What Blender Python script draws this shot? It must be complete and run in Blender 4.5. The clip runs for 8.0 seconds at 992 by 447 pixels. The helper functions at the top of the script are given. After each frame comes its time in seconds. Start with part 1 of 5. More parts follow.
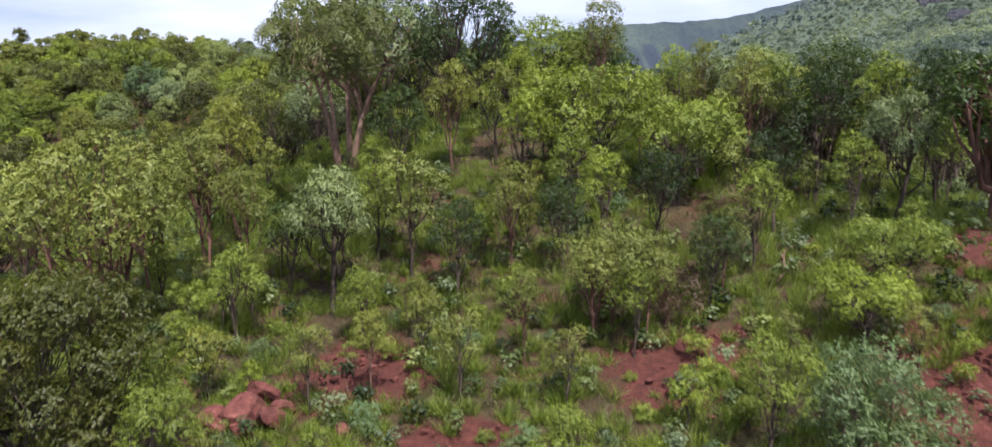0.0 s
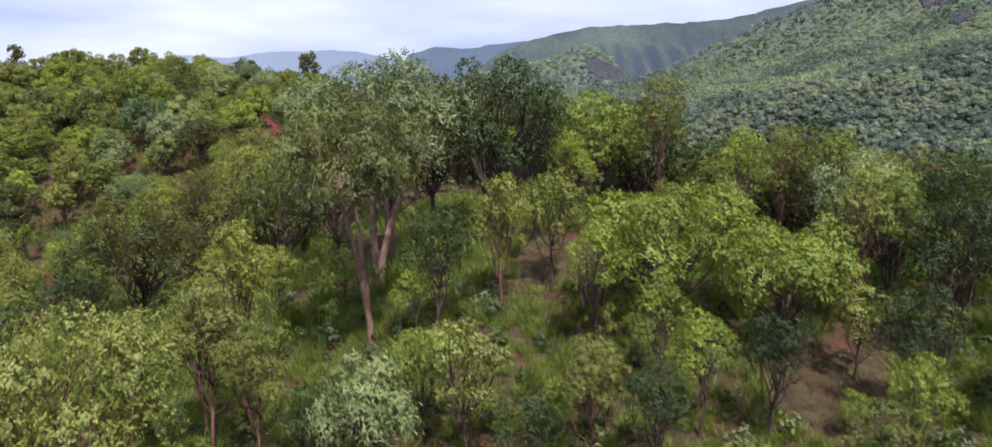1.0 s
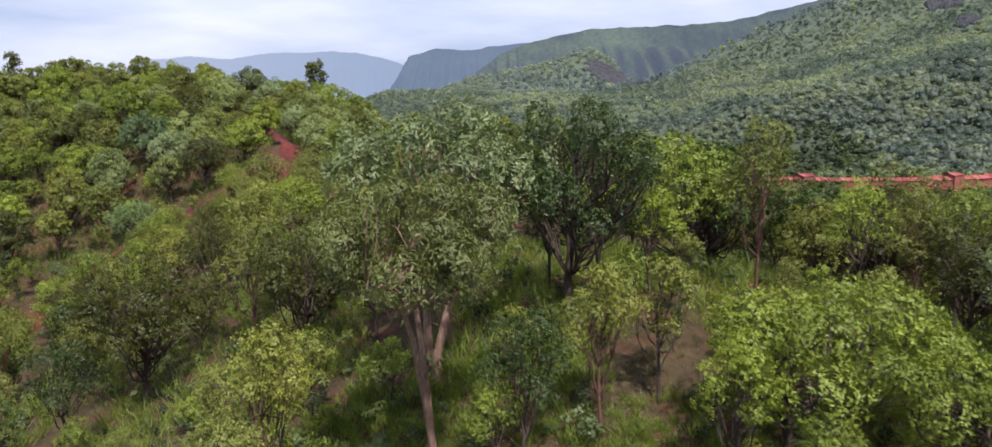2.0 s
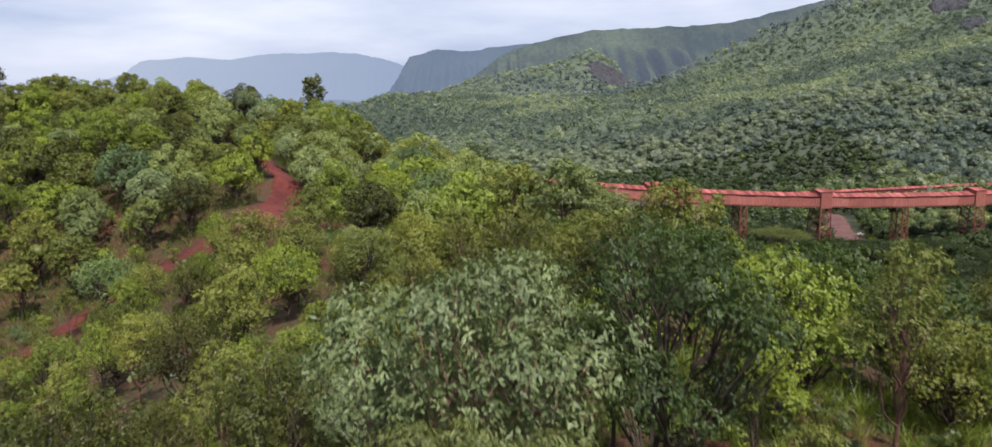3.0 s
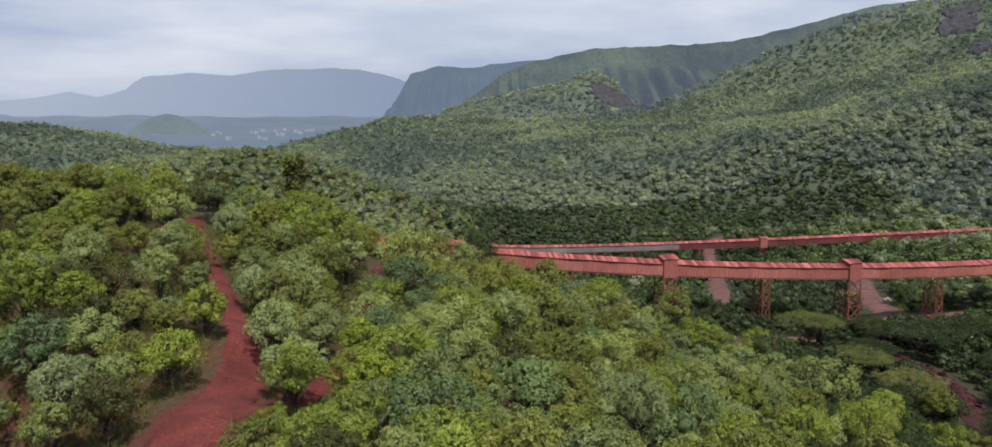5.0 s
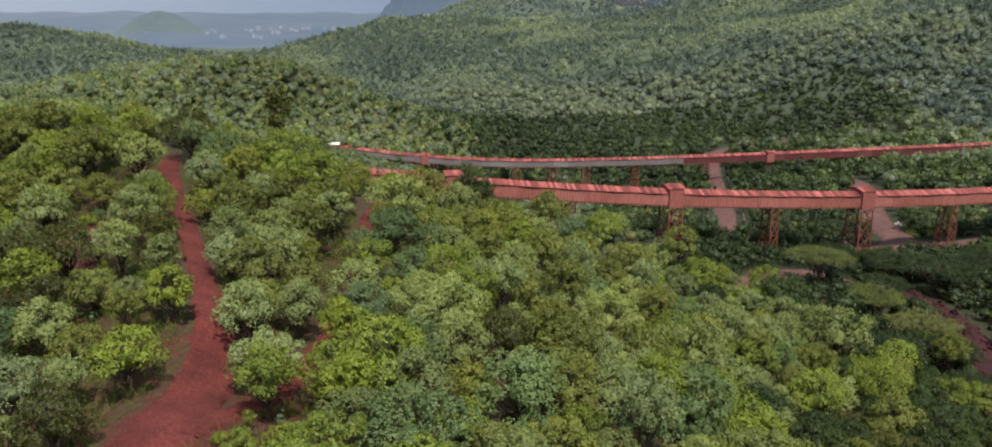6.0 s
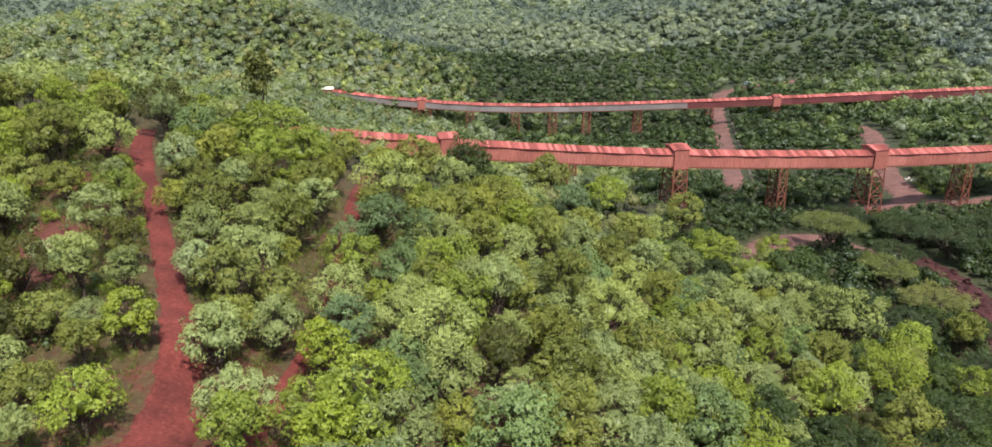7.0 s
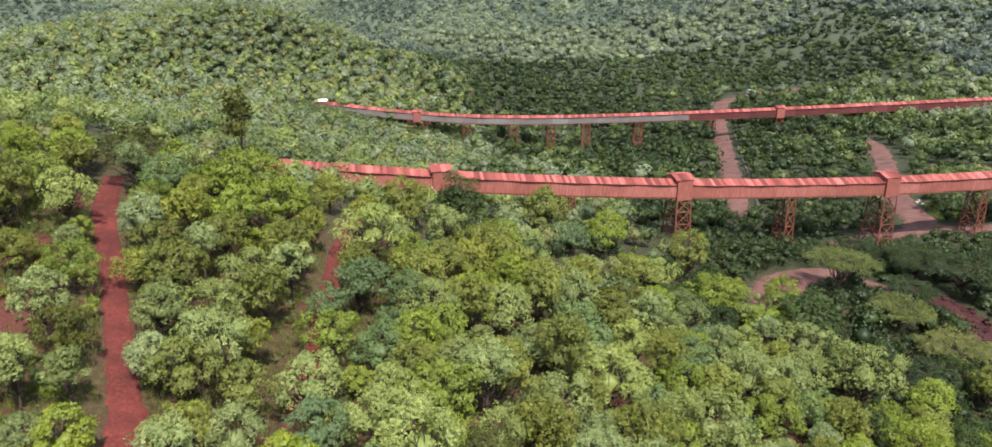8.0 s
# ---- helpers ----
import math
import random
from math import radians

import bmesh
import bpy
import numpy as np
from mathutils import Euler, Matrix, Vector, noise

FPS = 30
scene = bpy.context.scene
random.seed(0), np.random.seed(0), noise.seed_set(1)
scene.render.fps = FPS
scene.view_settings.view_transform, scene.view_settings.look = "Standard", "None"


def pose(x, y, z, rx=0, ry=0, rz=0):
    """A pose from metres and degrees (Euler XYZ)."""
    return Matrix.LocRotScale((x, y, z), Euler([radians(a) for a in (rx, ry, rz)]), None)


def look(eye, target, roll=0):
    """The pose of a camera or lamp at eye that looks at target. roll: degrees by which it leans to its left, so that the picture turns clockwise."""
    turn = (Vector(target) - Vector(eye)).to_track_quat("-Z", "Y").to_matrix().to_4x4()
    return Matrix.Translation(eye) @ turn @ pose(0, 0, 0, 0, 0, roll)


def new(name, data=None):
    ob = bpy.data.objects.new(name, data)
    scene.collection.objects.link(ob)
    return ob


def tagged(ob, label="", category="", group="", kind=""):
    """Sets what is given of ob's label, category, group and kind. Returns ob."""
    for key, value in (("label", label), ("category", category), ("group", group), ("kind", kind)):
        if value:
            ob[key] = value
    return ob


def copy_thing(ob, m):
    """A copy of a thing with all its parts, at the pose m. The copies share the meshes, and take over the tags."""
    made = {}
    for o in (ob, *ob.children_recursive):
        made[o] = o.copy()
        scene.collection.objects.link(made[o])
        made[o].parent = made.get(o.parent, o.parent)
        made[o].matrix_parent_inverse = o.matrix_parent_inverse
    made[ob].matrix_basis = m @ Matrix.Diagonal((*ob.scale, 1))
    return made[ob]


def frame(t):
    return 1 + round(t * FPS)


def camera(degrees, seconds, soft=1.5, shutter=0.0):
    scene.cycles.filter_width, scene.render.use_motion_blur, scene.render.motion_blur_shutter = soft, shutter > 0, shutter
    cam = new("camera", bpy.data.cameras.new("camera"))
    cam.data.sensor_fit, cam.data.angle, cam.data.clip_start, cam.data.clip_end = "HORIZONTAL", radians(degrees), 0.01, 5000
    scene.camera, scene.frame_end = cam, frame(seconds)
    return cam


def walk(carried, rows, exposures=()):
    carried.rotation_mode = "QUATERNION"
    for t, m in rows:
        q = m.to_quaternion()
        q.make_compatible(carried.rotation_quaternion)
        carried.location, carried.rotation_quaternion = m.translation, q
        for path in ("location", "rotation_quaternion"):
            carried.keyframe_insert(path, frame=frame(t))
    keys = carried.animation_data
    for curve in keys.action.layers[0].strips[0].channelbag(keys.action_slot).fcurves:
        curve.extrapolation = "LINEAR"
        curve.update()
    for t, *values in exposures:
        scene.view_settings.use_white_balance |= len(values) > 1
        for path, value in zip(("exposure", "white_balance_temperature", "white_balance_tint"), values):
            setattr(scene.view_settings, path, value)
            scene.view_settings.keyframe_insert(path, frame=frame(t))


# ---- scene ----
# ---- camera ----
cam = camera(64.4, 8.0, soft=1.5, shutter=0.2)
METRES, EYE, TILT, LEAN, TURN = 60.0, 12.0, -10.0, 0.0, 0.0
ROWS = [
    (0.0, 0.0, 0.0, 0.0, -0.0, -0.0, 0.0),
    (0.5, -0.0101, 0.038, 0.0321, -0.01, 0.06, 0.04),
    (1.0, -0.0269, 0.0709, 0.0664, 0.01, -0.01, 0.03),
    (1.2, -0.0345, 0.0835, 0.0790, 0.01, 0.03, 0.0),
    (2.3, -0.0703, 0.1775, 0.1115, 0.02, 0.09, -0.1),
    (2.5, -0.0742, 0.1992, 0.1221, 0.02, 0.09, -0.13),
    (3.0, -0.0811, 0.2528, 0.1626, 0.02, 0.11, -0.07),
    (3.5, -0.0841, 0.3056, 0.2129, 0.03, 0.36, -0.07),
    (4.0, -0.0843, 0.3585, 0.2629, 0.05, 0.65, -0.13),
    (4.5, -0.0835, 0.4112, 0.3108, 0.1, 1.1, -0.13),
    (4.7, -0.0830, 0.4318, 0.3290, 0.1, 1.12, -0.13),
    (5.3, -0.0795, 0.4950, 0.3815, 0.15, 1.1, -0.18),
    (5.8, -0.0755, 0.5480, 0.4235, 0.2, -2.74, -0.23),
    (6.0, -0.0739, 0.5681, 0.4389, 0.21, -6.17, -0.23),
    (6.2, -0.0725, 0.5876, 0.4546, 0.21, -9.5, -0.22),
    (6.5, -0.0706, 0.6168, 0.478, 0.2, -11.02, -0.2),
    (7.0, -0.0671, 0.6654, 0.5144, 0.19, -11.09, -0.14),
    (7.5, -0.0625, 0.7192, 0.5518, 0.17, -11.27, -0.08),
    (8.0, -0.0551, 0.7794, 0.5913, 0.15, -11.26, -0.0),
]
walk(cam, [(t, pose(0, 0, EYE, TILT, LEAN, TURN) @ pose(METRES * x, METRES * y, METRES * z, 90 + pitch, roll, yaw)) for t, x, y, z, yaw, pitch, roll in ROWS],
     exposures=[(0.0, 0.70, 6050, 17), (1.2, 0.55, 6100, 17), (2.3, 0.50, 6250, 16), (3.5, 0.37, 6400, 13), (4.7, 0.15, 6400, 12), (5.8, 0.13, 6500, 11), (6.0, 0.20, 6500, 10), (6.2, 0.60, 6500, 9), (6.5, 0.86, 6500, 10), (8.0, 0.90, 6450, 10)])

# ---- sky and sun ----
SUN_UP, SUN_ROUND = radians(60), radians(160)  # height, and bearing from +y towards +x
world = bpy.data.worlds.new("sky")
scene.world = world
world.use_nodes = True
wt = world.node_tree
wt.nodes.clear()


def wnode(kind, **values):
    n = wt.nodes.new(kind)
    for k, v in values.items():
        n.inputs[k].default_value = v
    return n


sky = wnode("ShaderNodeTexSky")
sky.sky_type, sky.sun_disc, sky.sun_elevation, sky.sun_rotation = "NISHITA", False, SUN_UP, SUN_ROUND
co = wnode("ShaderNodeTexCoord")
wmap = wnode("ShaderNodeMapping", Scale=(1.0, 1.0, 5.0))
cl = wnode("ShaderNodeTexNoise", Scale=2.2, Detail=7.0, Roughness=0.52)
ramp = wnode("ShaderNodeValToRGB")
ramp.color_ramp.elements[0].position, ramp.color_ramp.elements[1].position = 0.36, 0.64
ramp.color_ramp.elements[0].color = (6.0, 7.2, 9.8, 1)
ramp.color_ramp.elements[1].color = (11.6, 12.2, 13.5, 1)
mixc = wt.nodes.new("ShaderNodeMixRGB")
mixc.inputs["Fac"].default_value = 0.86
bg = wnode("ShaderNodeBackground", Strength=0.062)
wout = wnode("ShaderNodeOutputWorld")
wt.links.new(co.outputs["Generated"], wmap.inputs["Vector"])
wt.links.new(wmap.outputs["Vector"], cl.inputs["Vector"])
wt.links.new(cl.outputs["Fac"], ramp.inputs["Fac"])
wt.links.new(sky.outputs["Color"], mixc.inputs["Color1"])
wt.links.new(ramp.outputs["Color"], mixc.inputs["Color2"])
wt.links.new(mixc.outputs["Color"], bg.inputs["Color"])
wt.links.new(bg.outputs["Background"], wout.inputs["Surface"])
sun = new("sun", bpy.data.lights.new("sun", "SUN"))
sun.data.energy, sun.data.angle, sun.data.color = 5.0, radians(2.0), (1.0, 0.95, 0.86)
sdir = Vector((math.sin(SUN_ROUND) * math.cos(SUN_UP), math.cos(SUN_ROUND) * math.cos(SUN_UP), math.sin(SUN_UP)))
sun.matrix_world = look(sdir * 300, (0, 0, 0))


# ---- lie of the land ----
KNOLL = [(0, -25, -1), (0, 0, 3.2), (0, 14, 5.4), (0, 20, 6.6), (0, 26, 9), (-1.5, 32, 10.2), (5, 41, 9), (-15, 36, 5.3), (-18, 45, 6.2), (-28, 53, 2.2), (-14, 20, 4.2),
         (-8, 14, 4.8), (9, 22, 8.1), (11, 18, 8.6), (9, 28, 9.0), (8.3, 13.8, 6.1), (12, 13.5, 6.4), (14, 24, 8.5), (22, 30, 6), (28, 48, 0), (25, 5, 3), (-30, 10, -2)]
RIDGE = [(1.5, 63, 7.5), (-5, 66, 7.2), (-9, 89, 6.8), (-10, 102, 6.6), (-6, 95, 5), (-2, 110, 0.5), (8.6, 111, -4.5), (3, 131, -1.5), (-20, 67, 9.2), (-22, 76, 9.6), (-24, 88, 10.4),
         (-31, 101, 11.5), (-40.5, 122, 13), (-18, 84, 6.8), (-17.5, 100, 6.6), (-19.5, 126, 7.2), (-30, 71, 5.5), (-31, 62, 4)]
SHOULDER = [(-42, 75, 6.3), (-50, 109, 11.5), (-57, 104, 9), (-68, 136, 15), (-72, 146, 14), (-45, 157, 9.5), (-60, 60, 0), (-95, 110, 6), (-115, 165, 8), (-20, 160, 0), (-33, 160, 4),
            (-50, 205, -4), (-60, 250, -14), (-66, 305, -20), (-120, 290, -14), (-89, 368, 0), (-120, 385, 2), (-165, 355, -2), (-78, 345, -14)]
VALLEY = [(20, 124, -8.5), (36, 118, -11), (25, 145, -9.5), (48, 131, -14), (46, 158, -12.8), (46, 177, -14.3), (28, 90, -7), (45, 78, -11), (62, 108, -15), (26, 174, -11), (0, 230, -24),
          (26, 318, -39), (50, 240, -22), (75, 205, -17.5), (98, 255, -21), (73, 313, -32), (107, 388, -33), (125, 195, -13), (160, 318, -24), (190, 240, -12), (100, 60, -18), (-10, 166, -4)]
HILLS = [(0, 480, -34), (130, 440, -30), (-110, 460, -30), (70, 600, -3), (193, 490, 4), (335, 600, 44), (420, 500, 42), (300, 400, 8), (260, 300, -10), (-131, 830, 4), (-219, 630, -26), (-385, 730, 2), (-260, 800, -30), (-330, 600, -30),
         (-300, 450, -32), (-250, 250, -26), (0, 720, 2), (-60, 560, -22), (-420, 1000, -50), (-150, 1100, -50)]
MOUNTAIN = [(406, 930, 121), (324, 930, 90), (268, 930, 65), (212, 925, 39), (160, 915, 18), (340, 850, 62), (248, 830, 30), (170, 830, 10), (567, 930, 140), (700, 880, 124), (600, 700, 86), (480, 760, 82), (250, 700, 16), (130, 1180, 66), (205, 1190, 12), (60, 1170, 46), (0, 1160, 30), (-70, 1150, 16), (60, 1090, 22),
            (105, 1180, 60), (330, 1150, 0), (520, 1150, 60), (310, 1040, 14), (220, 1020, -4), (420, 1060, 60), (0, 1300, -15), (900, 700, 124), (700, 400, 76)]
NODES = np.array(KNOLL + RIDGE + SHOULDER + VALLEY + HILLS + MOUNTAIN, float)


def spline_kernel(d2):
    return 0.5 * d2 * np.log(d2 + 1e-9)


def land_weights():
    p = NODES[:, :2] / 100.0
    n = len(p)
    k = spline_kernel(((p[:, None] - p[None]) ** 2).sum(-1)) + np.eye(n) * 2e-4
    a = np.zeros((n + 3, n + 3))
    a[:n, :n], a[:n, n], a[:n, n + 1:], a[n, :n], a[n + 1:, :n] = k, 1, p, 1, p.T
    return np.linalg.solve(a, np.concatenate([NODES[:, 2], np.zeros(3)]))


WEIGHTS = land_weights()


def ripple(x, y, size, seed):
    """Soft irregular waves of about that wavelength, from -1 to 1."""
    r = np.random.RandomState(seed)
    s = 0
    for i in range(6):
        a, f = r.uniform(0, 2 * np.pi), 2 * np.pi / size * r.uniform(0.7, 1.5)
        s = s + np.sin(f * (x * np.cos(a) + y * np.sin(a)) + r.uniform(0, 6.28))
    return s / 6


def land(x, y):
    """Height of the ground."""
    x, y = np.asarray(x, float), np.asarray(y, float)
    shape = x.shape
    x, y = x.ravel(), y.ravel()
    z = np.empty(len(x))
    for i in range(0, len(x), 20000):
        q = np.stack([x[i:i + 20000], y[i:i + 20000]], 1) / 100.0
        k = spline_kernel(((q[:, None] - NODES[None, :, :2] / 100.0) ** 2).sum(-1))
        z[i:i + 20000] = k @ WEIGHTS[:-3] + WEIGHTS[-3] + q @ WEIGHTS[-2:]
    far = np.hypot(x - 150, y - 500)
    s = np.clip((far - 780) / 500, 0, 1)
    s = s * s * (3 - 2 * s)
    z = np.clip(z, -70, 190) * (1 - s) - 62 * s
    r = np.hypot(x, y - 60)
    z = z + ripple(x, y, 9, 1) * 0.25 + ripple(x, y, 3.1, 2) * 0.08 + ripple(x, y, 60, 3) * np.clip((r - 250) / 100, 0, 3) + ripple(x, y, 150, 4) * np.clip((r - 450) / 60, 0, 5) * (1 - s)
    return z.reshape(shape)


def height(x, y):
    return float(land([x], [y])[0])


# worn places where the red soil lies bare: x, y, radius, how bare
BARE = [(-3.0, 16.5, 2.2, 0.35), (-0.6, 12.8, 2.2, 0.35), (3.4, 15.8, 2.0, 0.22), (9.2, 13.4, 3.0, 0.6), (4.6, 16.2, 1.4, 0.15), (-22, 75, 4.5, 0.3), (-5.5, 12.0, 1.8, 0.25), (11, 17.5, 1.6, 0.2), (-42.0, 114.1, 2.2, 0.22), (-44.1, 123.4, 2.2, 0.22), (-38.5, 101.5, 4.5, 0.16), (-36.5, 95.5, 2.5, 0.16)]


# ---- materials ----
class Nodes:
    """Small helper that writes node trees."""

    def __init__(self, name):
        self.mat = bpy.data.materials.new(name)
        self.mat.use_nodes = True
        self.t = self.mat.node_tree
        self.t.nodes.clear()
        self.out = self.t.nodes.new("ShaderNodeOutputMaterial")

    def n(self, kind, **values):
        node = self.t.nodes.new(kind)
        for k, v in values.items():
            k = k.replace("_", " ")
            if hasattr(v, "is_output"):
                self.t.links.new(v, node.inputs[k])
            else:
                node.inputs[k].default_value = v
        return node

    def noise(self, scale, detail=4.0, rough=0.6, vec=None):
        n = self.n("ShaderNodeTexNoise", Scale=scale, Detail=detail, Roughness=rough)
        self.t.links.new(vec if vec else self.place(), n.inputs["Vector"])
        return n.outputs["Fac"]

    def place(self):
        return self.n("ShaderNodeNewGeometry").outputs["Position"]

    def ramp(self, fac, *stops):
        r = self.n("ShaderNodeValToRGB", Fac=fac)
        e = r.color_ramp.elements
        while len(e) < len(stops):
            e.new(0.5)
        for el, (p, c) in zip(e, stops):
            el.position, el.color = p, (*c, 1)
        return r.outputs["Color"]

    def mix(self, fac, a, b, how="MIX"):
        m = self.t.nodes.new("ShaderNodeMixRGB")
        m.blend_type = how
        for key, v in (("Fac", fac), ("Color1", a), ("Color2", b)):
            if hasattr(v, "is_output"):
                self.t.links.new(v, m.inputs[key])
            else:
                m.inputs[key].default_value = v if key == "Fac" else (*v, 1)
        return m.outputs["Color"]

    def bump(self, height, strength, dist):
        return self.n("ShaderNodeBump", Height=height, Strength=strength, Distance=dist).outputs["Normal"]

    def principled(self, colour, rough=0.9, normal=None, metal=0.0, spec=0.3):
        p = self.n("ShaderNodeBsdfPrincipled", Roughness=rough, Metallic=metal)
        p.inputs["Specular IOR Level"].default_value = spec
        if hasattr(colour, "is_output"):
            self.t.links.new(colour, p.inputs["Base Color"])
        else:
            p.inputs["Base Color"].default_value = (*colour, 1)
        if normal:
            self.t.links.new(normal, p.inputs["Normal"])
        return p.outputs["BSDF"]

    def end(self, shader):
        self.t.links.new(shader, self.out.inputs["Surface"])
        return self.mat


def leaf_mat(name, dark, mid, light, thin=0.22, tone=0.6, stand=0.0, spray=0.55):
    """Leaves: tone differs from tree to tree and from leaf to leaf, light comes through, thin gloss."""
    k = Nodes(name)
    g = k.n("ShaderNodeNewGeometry")
    o = k.n("ShaderNodeObjectInfo")
    patch = k.noise(0.55, 3.0)
    per_leaf = k.mix(0.8 if stand else 0.5, k.ramp(g.outputs["Random Per Island"], (0.0, dark), (0.5, mid), (1.0, light)), mid)
    per_tree = k.ramp(o.outputs["Random"], (0.0, (0.50, 0.62, 0.58)), (0.25, (0.86, 0.94, 0.64)), (0.5, (0.92, 1.04, 1.12)), (0.75, (1.36, 1.44, 0.88)), (1.0, (1.20, 1.36, 1.52)))
    col = k.mix(tone, per_leaf, per_tree, "MULTIPLY")
    col = k.mix(0.3, col, k.ramp(patch, (0.3, (0.62, 0.66, 0.6)), (0.7, (1.3, 1.28, 1.15))), "MULTIPLY")
    if spray and not stand:
        own = k.n("ShaderNodeAttribute")
        own.attribute_name = "tone"
        col = k.mix(spray, col, k.ramp(own.outputs["Fac"], (0.0, (0.62, 0.66, 0.62)), (0.5, (1.0, 1.0, 1.0)), (1.0, (1.45, 1.4, 1.3))), "MULTIPLY")
    if stand:
        own = k.n("ShaderNodeAttribute")
        own.attribute_name = "tone"
        col = k.mix(stand, col, k.ramp(own.outputs["Fac"], (0.0, (0.45, 0.52, 0.5)), (0.3, (0.85, 0.9, 0.8)), (0.65, (1.15, 1.12, 1.05)), (1.0, (1.9, 1.75, 1.5))), "MULTIPLY")
        col = k.mix(stand * 0.8, col, k.ramp(k.noise(0.012, 3.0), (0.36, (0.6, 0.64, 0.68)), (0.64, (1.4, 1.38, 1.3))), "MULTIPLY")
    relief = k.bump(k.noise(2.3, 4.0, 0.7), 0.35, 0.6) if stand else k.bump(k.noise(1.7, 3.0, 0.7), 0.5, 0.5)
    d = k.n("ShaderNodeBsdfDiffuse", Color=col, Normal=relief)
    tl = k.n("ShaderNodeBsdfTranslucent", Color=k.mix(1.0, col, (1.25, 1.3, 0.7), "MULTIPLY"))
    m1 = k.n("ShaderNodeMixShader", Fac=thin)
    k.t.links.new(d.outputs[0], m1.inputs[1])
    k.t.links.new(tl.outputs[0], m1.inputs[2])
    gl = k.n("ShaderNodeBsdfGlossy", Roughness=0.5, Color=(0.9, 0.95, 1.0, 1))
    m2 = k.n("ShaderNodeMixShader", Fac=0.02)
    k.t.links.new(m1.outputs[0], m2.inputs[1])
    k.t.links.new(gl.outputs[0], m2.inputs[2])
    return k.end(m2.outputs[0])


def bark_mat(name, dark, light):
    k = Nodes(name)
    v = k.n("ShaderNodeMapping", Vector=k.n("ShaderNodeTexCoord").outputs["Object"], Scale=(6.0, 6.0, 1.4)).outputs["Vector"]
    f = k.noise(3.0, 6.0, 0.7, v)
    return k.end(k.principled(k.ramp(f, (0.3, dark), (0.7, light)), 0.92, k.bump(f, 0.6, 0.05)))


def earth_mat():
    """Red lateritic soil under low growth; bare patches where the growth is thin. Crown shade and haze are put into the
    far tones.
    """
    k = Nodes("red_earth")
    fine, mid, wide = k.noise(5.0, 6.0, 0.7), k.noise(0.8, 5.0, 0.65), k.noise(0.06, 3.0)
    soil = k.ramp(fine, (0.25, (0.034, 0.011, 0.008)), (0.55, (0.088, 0.026, 0.019)), (0.85, (0.17, 0.062, 0.043)))
    green = k.ramp(k.noise(2.2, 7.0, 0.75), (0.28, (0.028, 0.015, 0.009)), (0.5, (0.052, 0.036, 0.016)), (0.72, (0.084, 0.078, 0.028)))
    cover = k.mix(0.35, mid, wide)
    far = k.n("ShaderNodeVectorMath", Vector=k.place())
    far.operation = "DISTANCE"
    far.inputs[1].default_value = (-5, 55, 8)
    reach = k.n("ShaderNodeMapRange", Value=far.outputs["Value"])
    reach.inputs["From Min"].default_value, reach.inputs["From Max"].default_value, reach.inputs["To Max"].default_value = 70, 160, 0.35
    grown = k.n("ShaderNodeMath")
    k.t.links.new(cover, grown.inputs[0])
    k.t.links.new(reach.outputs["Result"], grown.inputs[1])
    # darker floor beyond 65 m: shade between crowns put into the green
    floor_shade = k.n("ShaderNodeMapRange", Value=far.outputs["Value"])
    floor_shade.inputs["From Min"].default_value, floor_shade.inputs["From Max"].default_value = 65, 130
    green = k.mix(floor_shade.outputs["Result"], green, k.ramp(fine, (0.3, (0.016, 0.019, 0.008)), (0.7, (0.036, 0.042, 0.017))))
    # paler hill floor beyond 330 m: distance haze put into its colour
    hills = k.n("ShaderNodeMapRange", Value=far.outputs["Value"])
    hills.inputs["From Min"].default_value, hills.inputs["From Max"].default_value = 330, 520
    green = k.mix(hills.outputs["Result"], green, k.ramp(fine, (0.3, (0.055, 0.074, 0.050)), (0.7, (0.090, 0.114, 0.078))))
    worn = grown.outputs[0]
    for x, y, r, depth in BARE:
        gap = k.n("ShaderNodeVectorMath", Vector=k.place())
        gap.operation = "DISTANCE"
        gap.inputs[1].default_value = (x, y, height(x, y))
        fall = k.n("ShaderNodeMapRange", Value=gap.outputs["Value"])
        fall.inputs["From Min"].default_value, fall.inputs["From Max"].default_value, fall.inputs["To Min"].default_value, fall.inputs["To Max"].default_value = r * 0.3, r, depth, 0.0
        less = k.n("ShaderNodeMath")
        less.operation = "SUBTRACT"
        k.t.links.new(worn, less.inputs[0])
        k.t.links.new(fall.outputs["Result"], less.inputs[1])
        worn = less.outputs[0]
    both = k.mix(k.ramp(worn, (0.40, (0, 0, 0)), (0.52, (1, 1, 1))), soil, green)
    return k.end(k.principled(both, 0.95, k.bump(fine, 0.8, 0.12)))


def track_mat(name, dark, mid, light):
    k = Nodes(name)
    fine, wide = k.noise(4.0, 6.0, 0.7), k.noise(0.35, 4.0)
    col = k.ramp(fine, (0.25, dark), (0.55, mid), (0.85, light))
    col = k.mix(0.7, col, k.ramp(wide, (0.35, (0.55, 0.52, 0.52)), (0.68, (1.4, 1.36, 1.34))), "MULTIPLY")
    return k.end(k.principled(col, 0.95, k.bump(fine, 0.6, 0.08)))


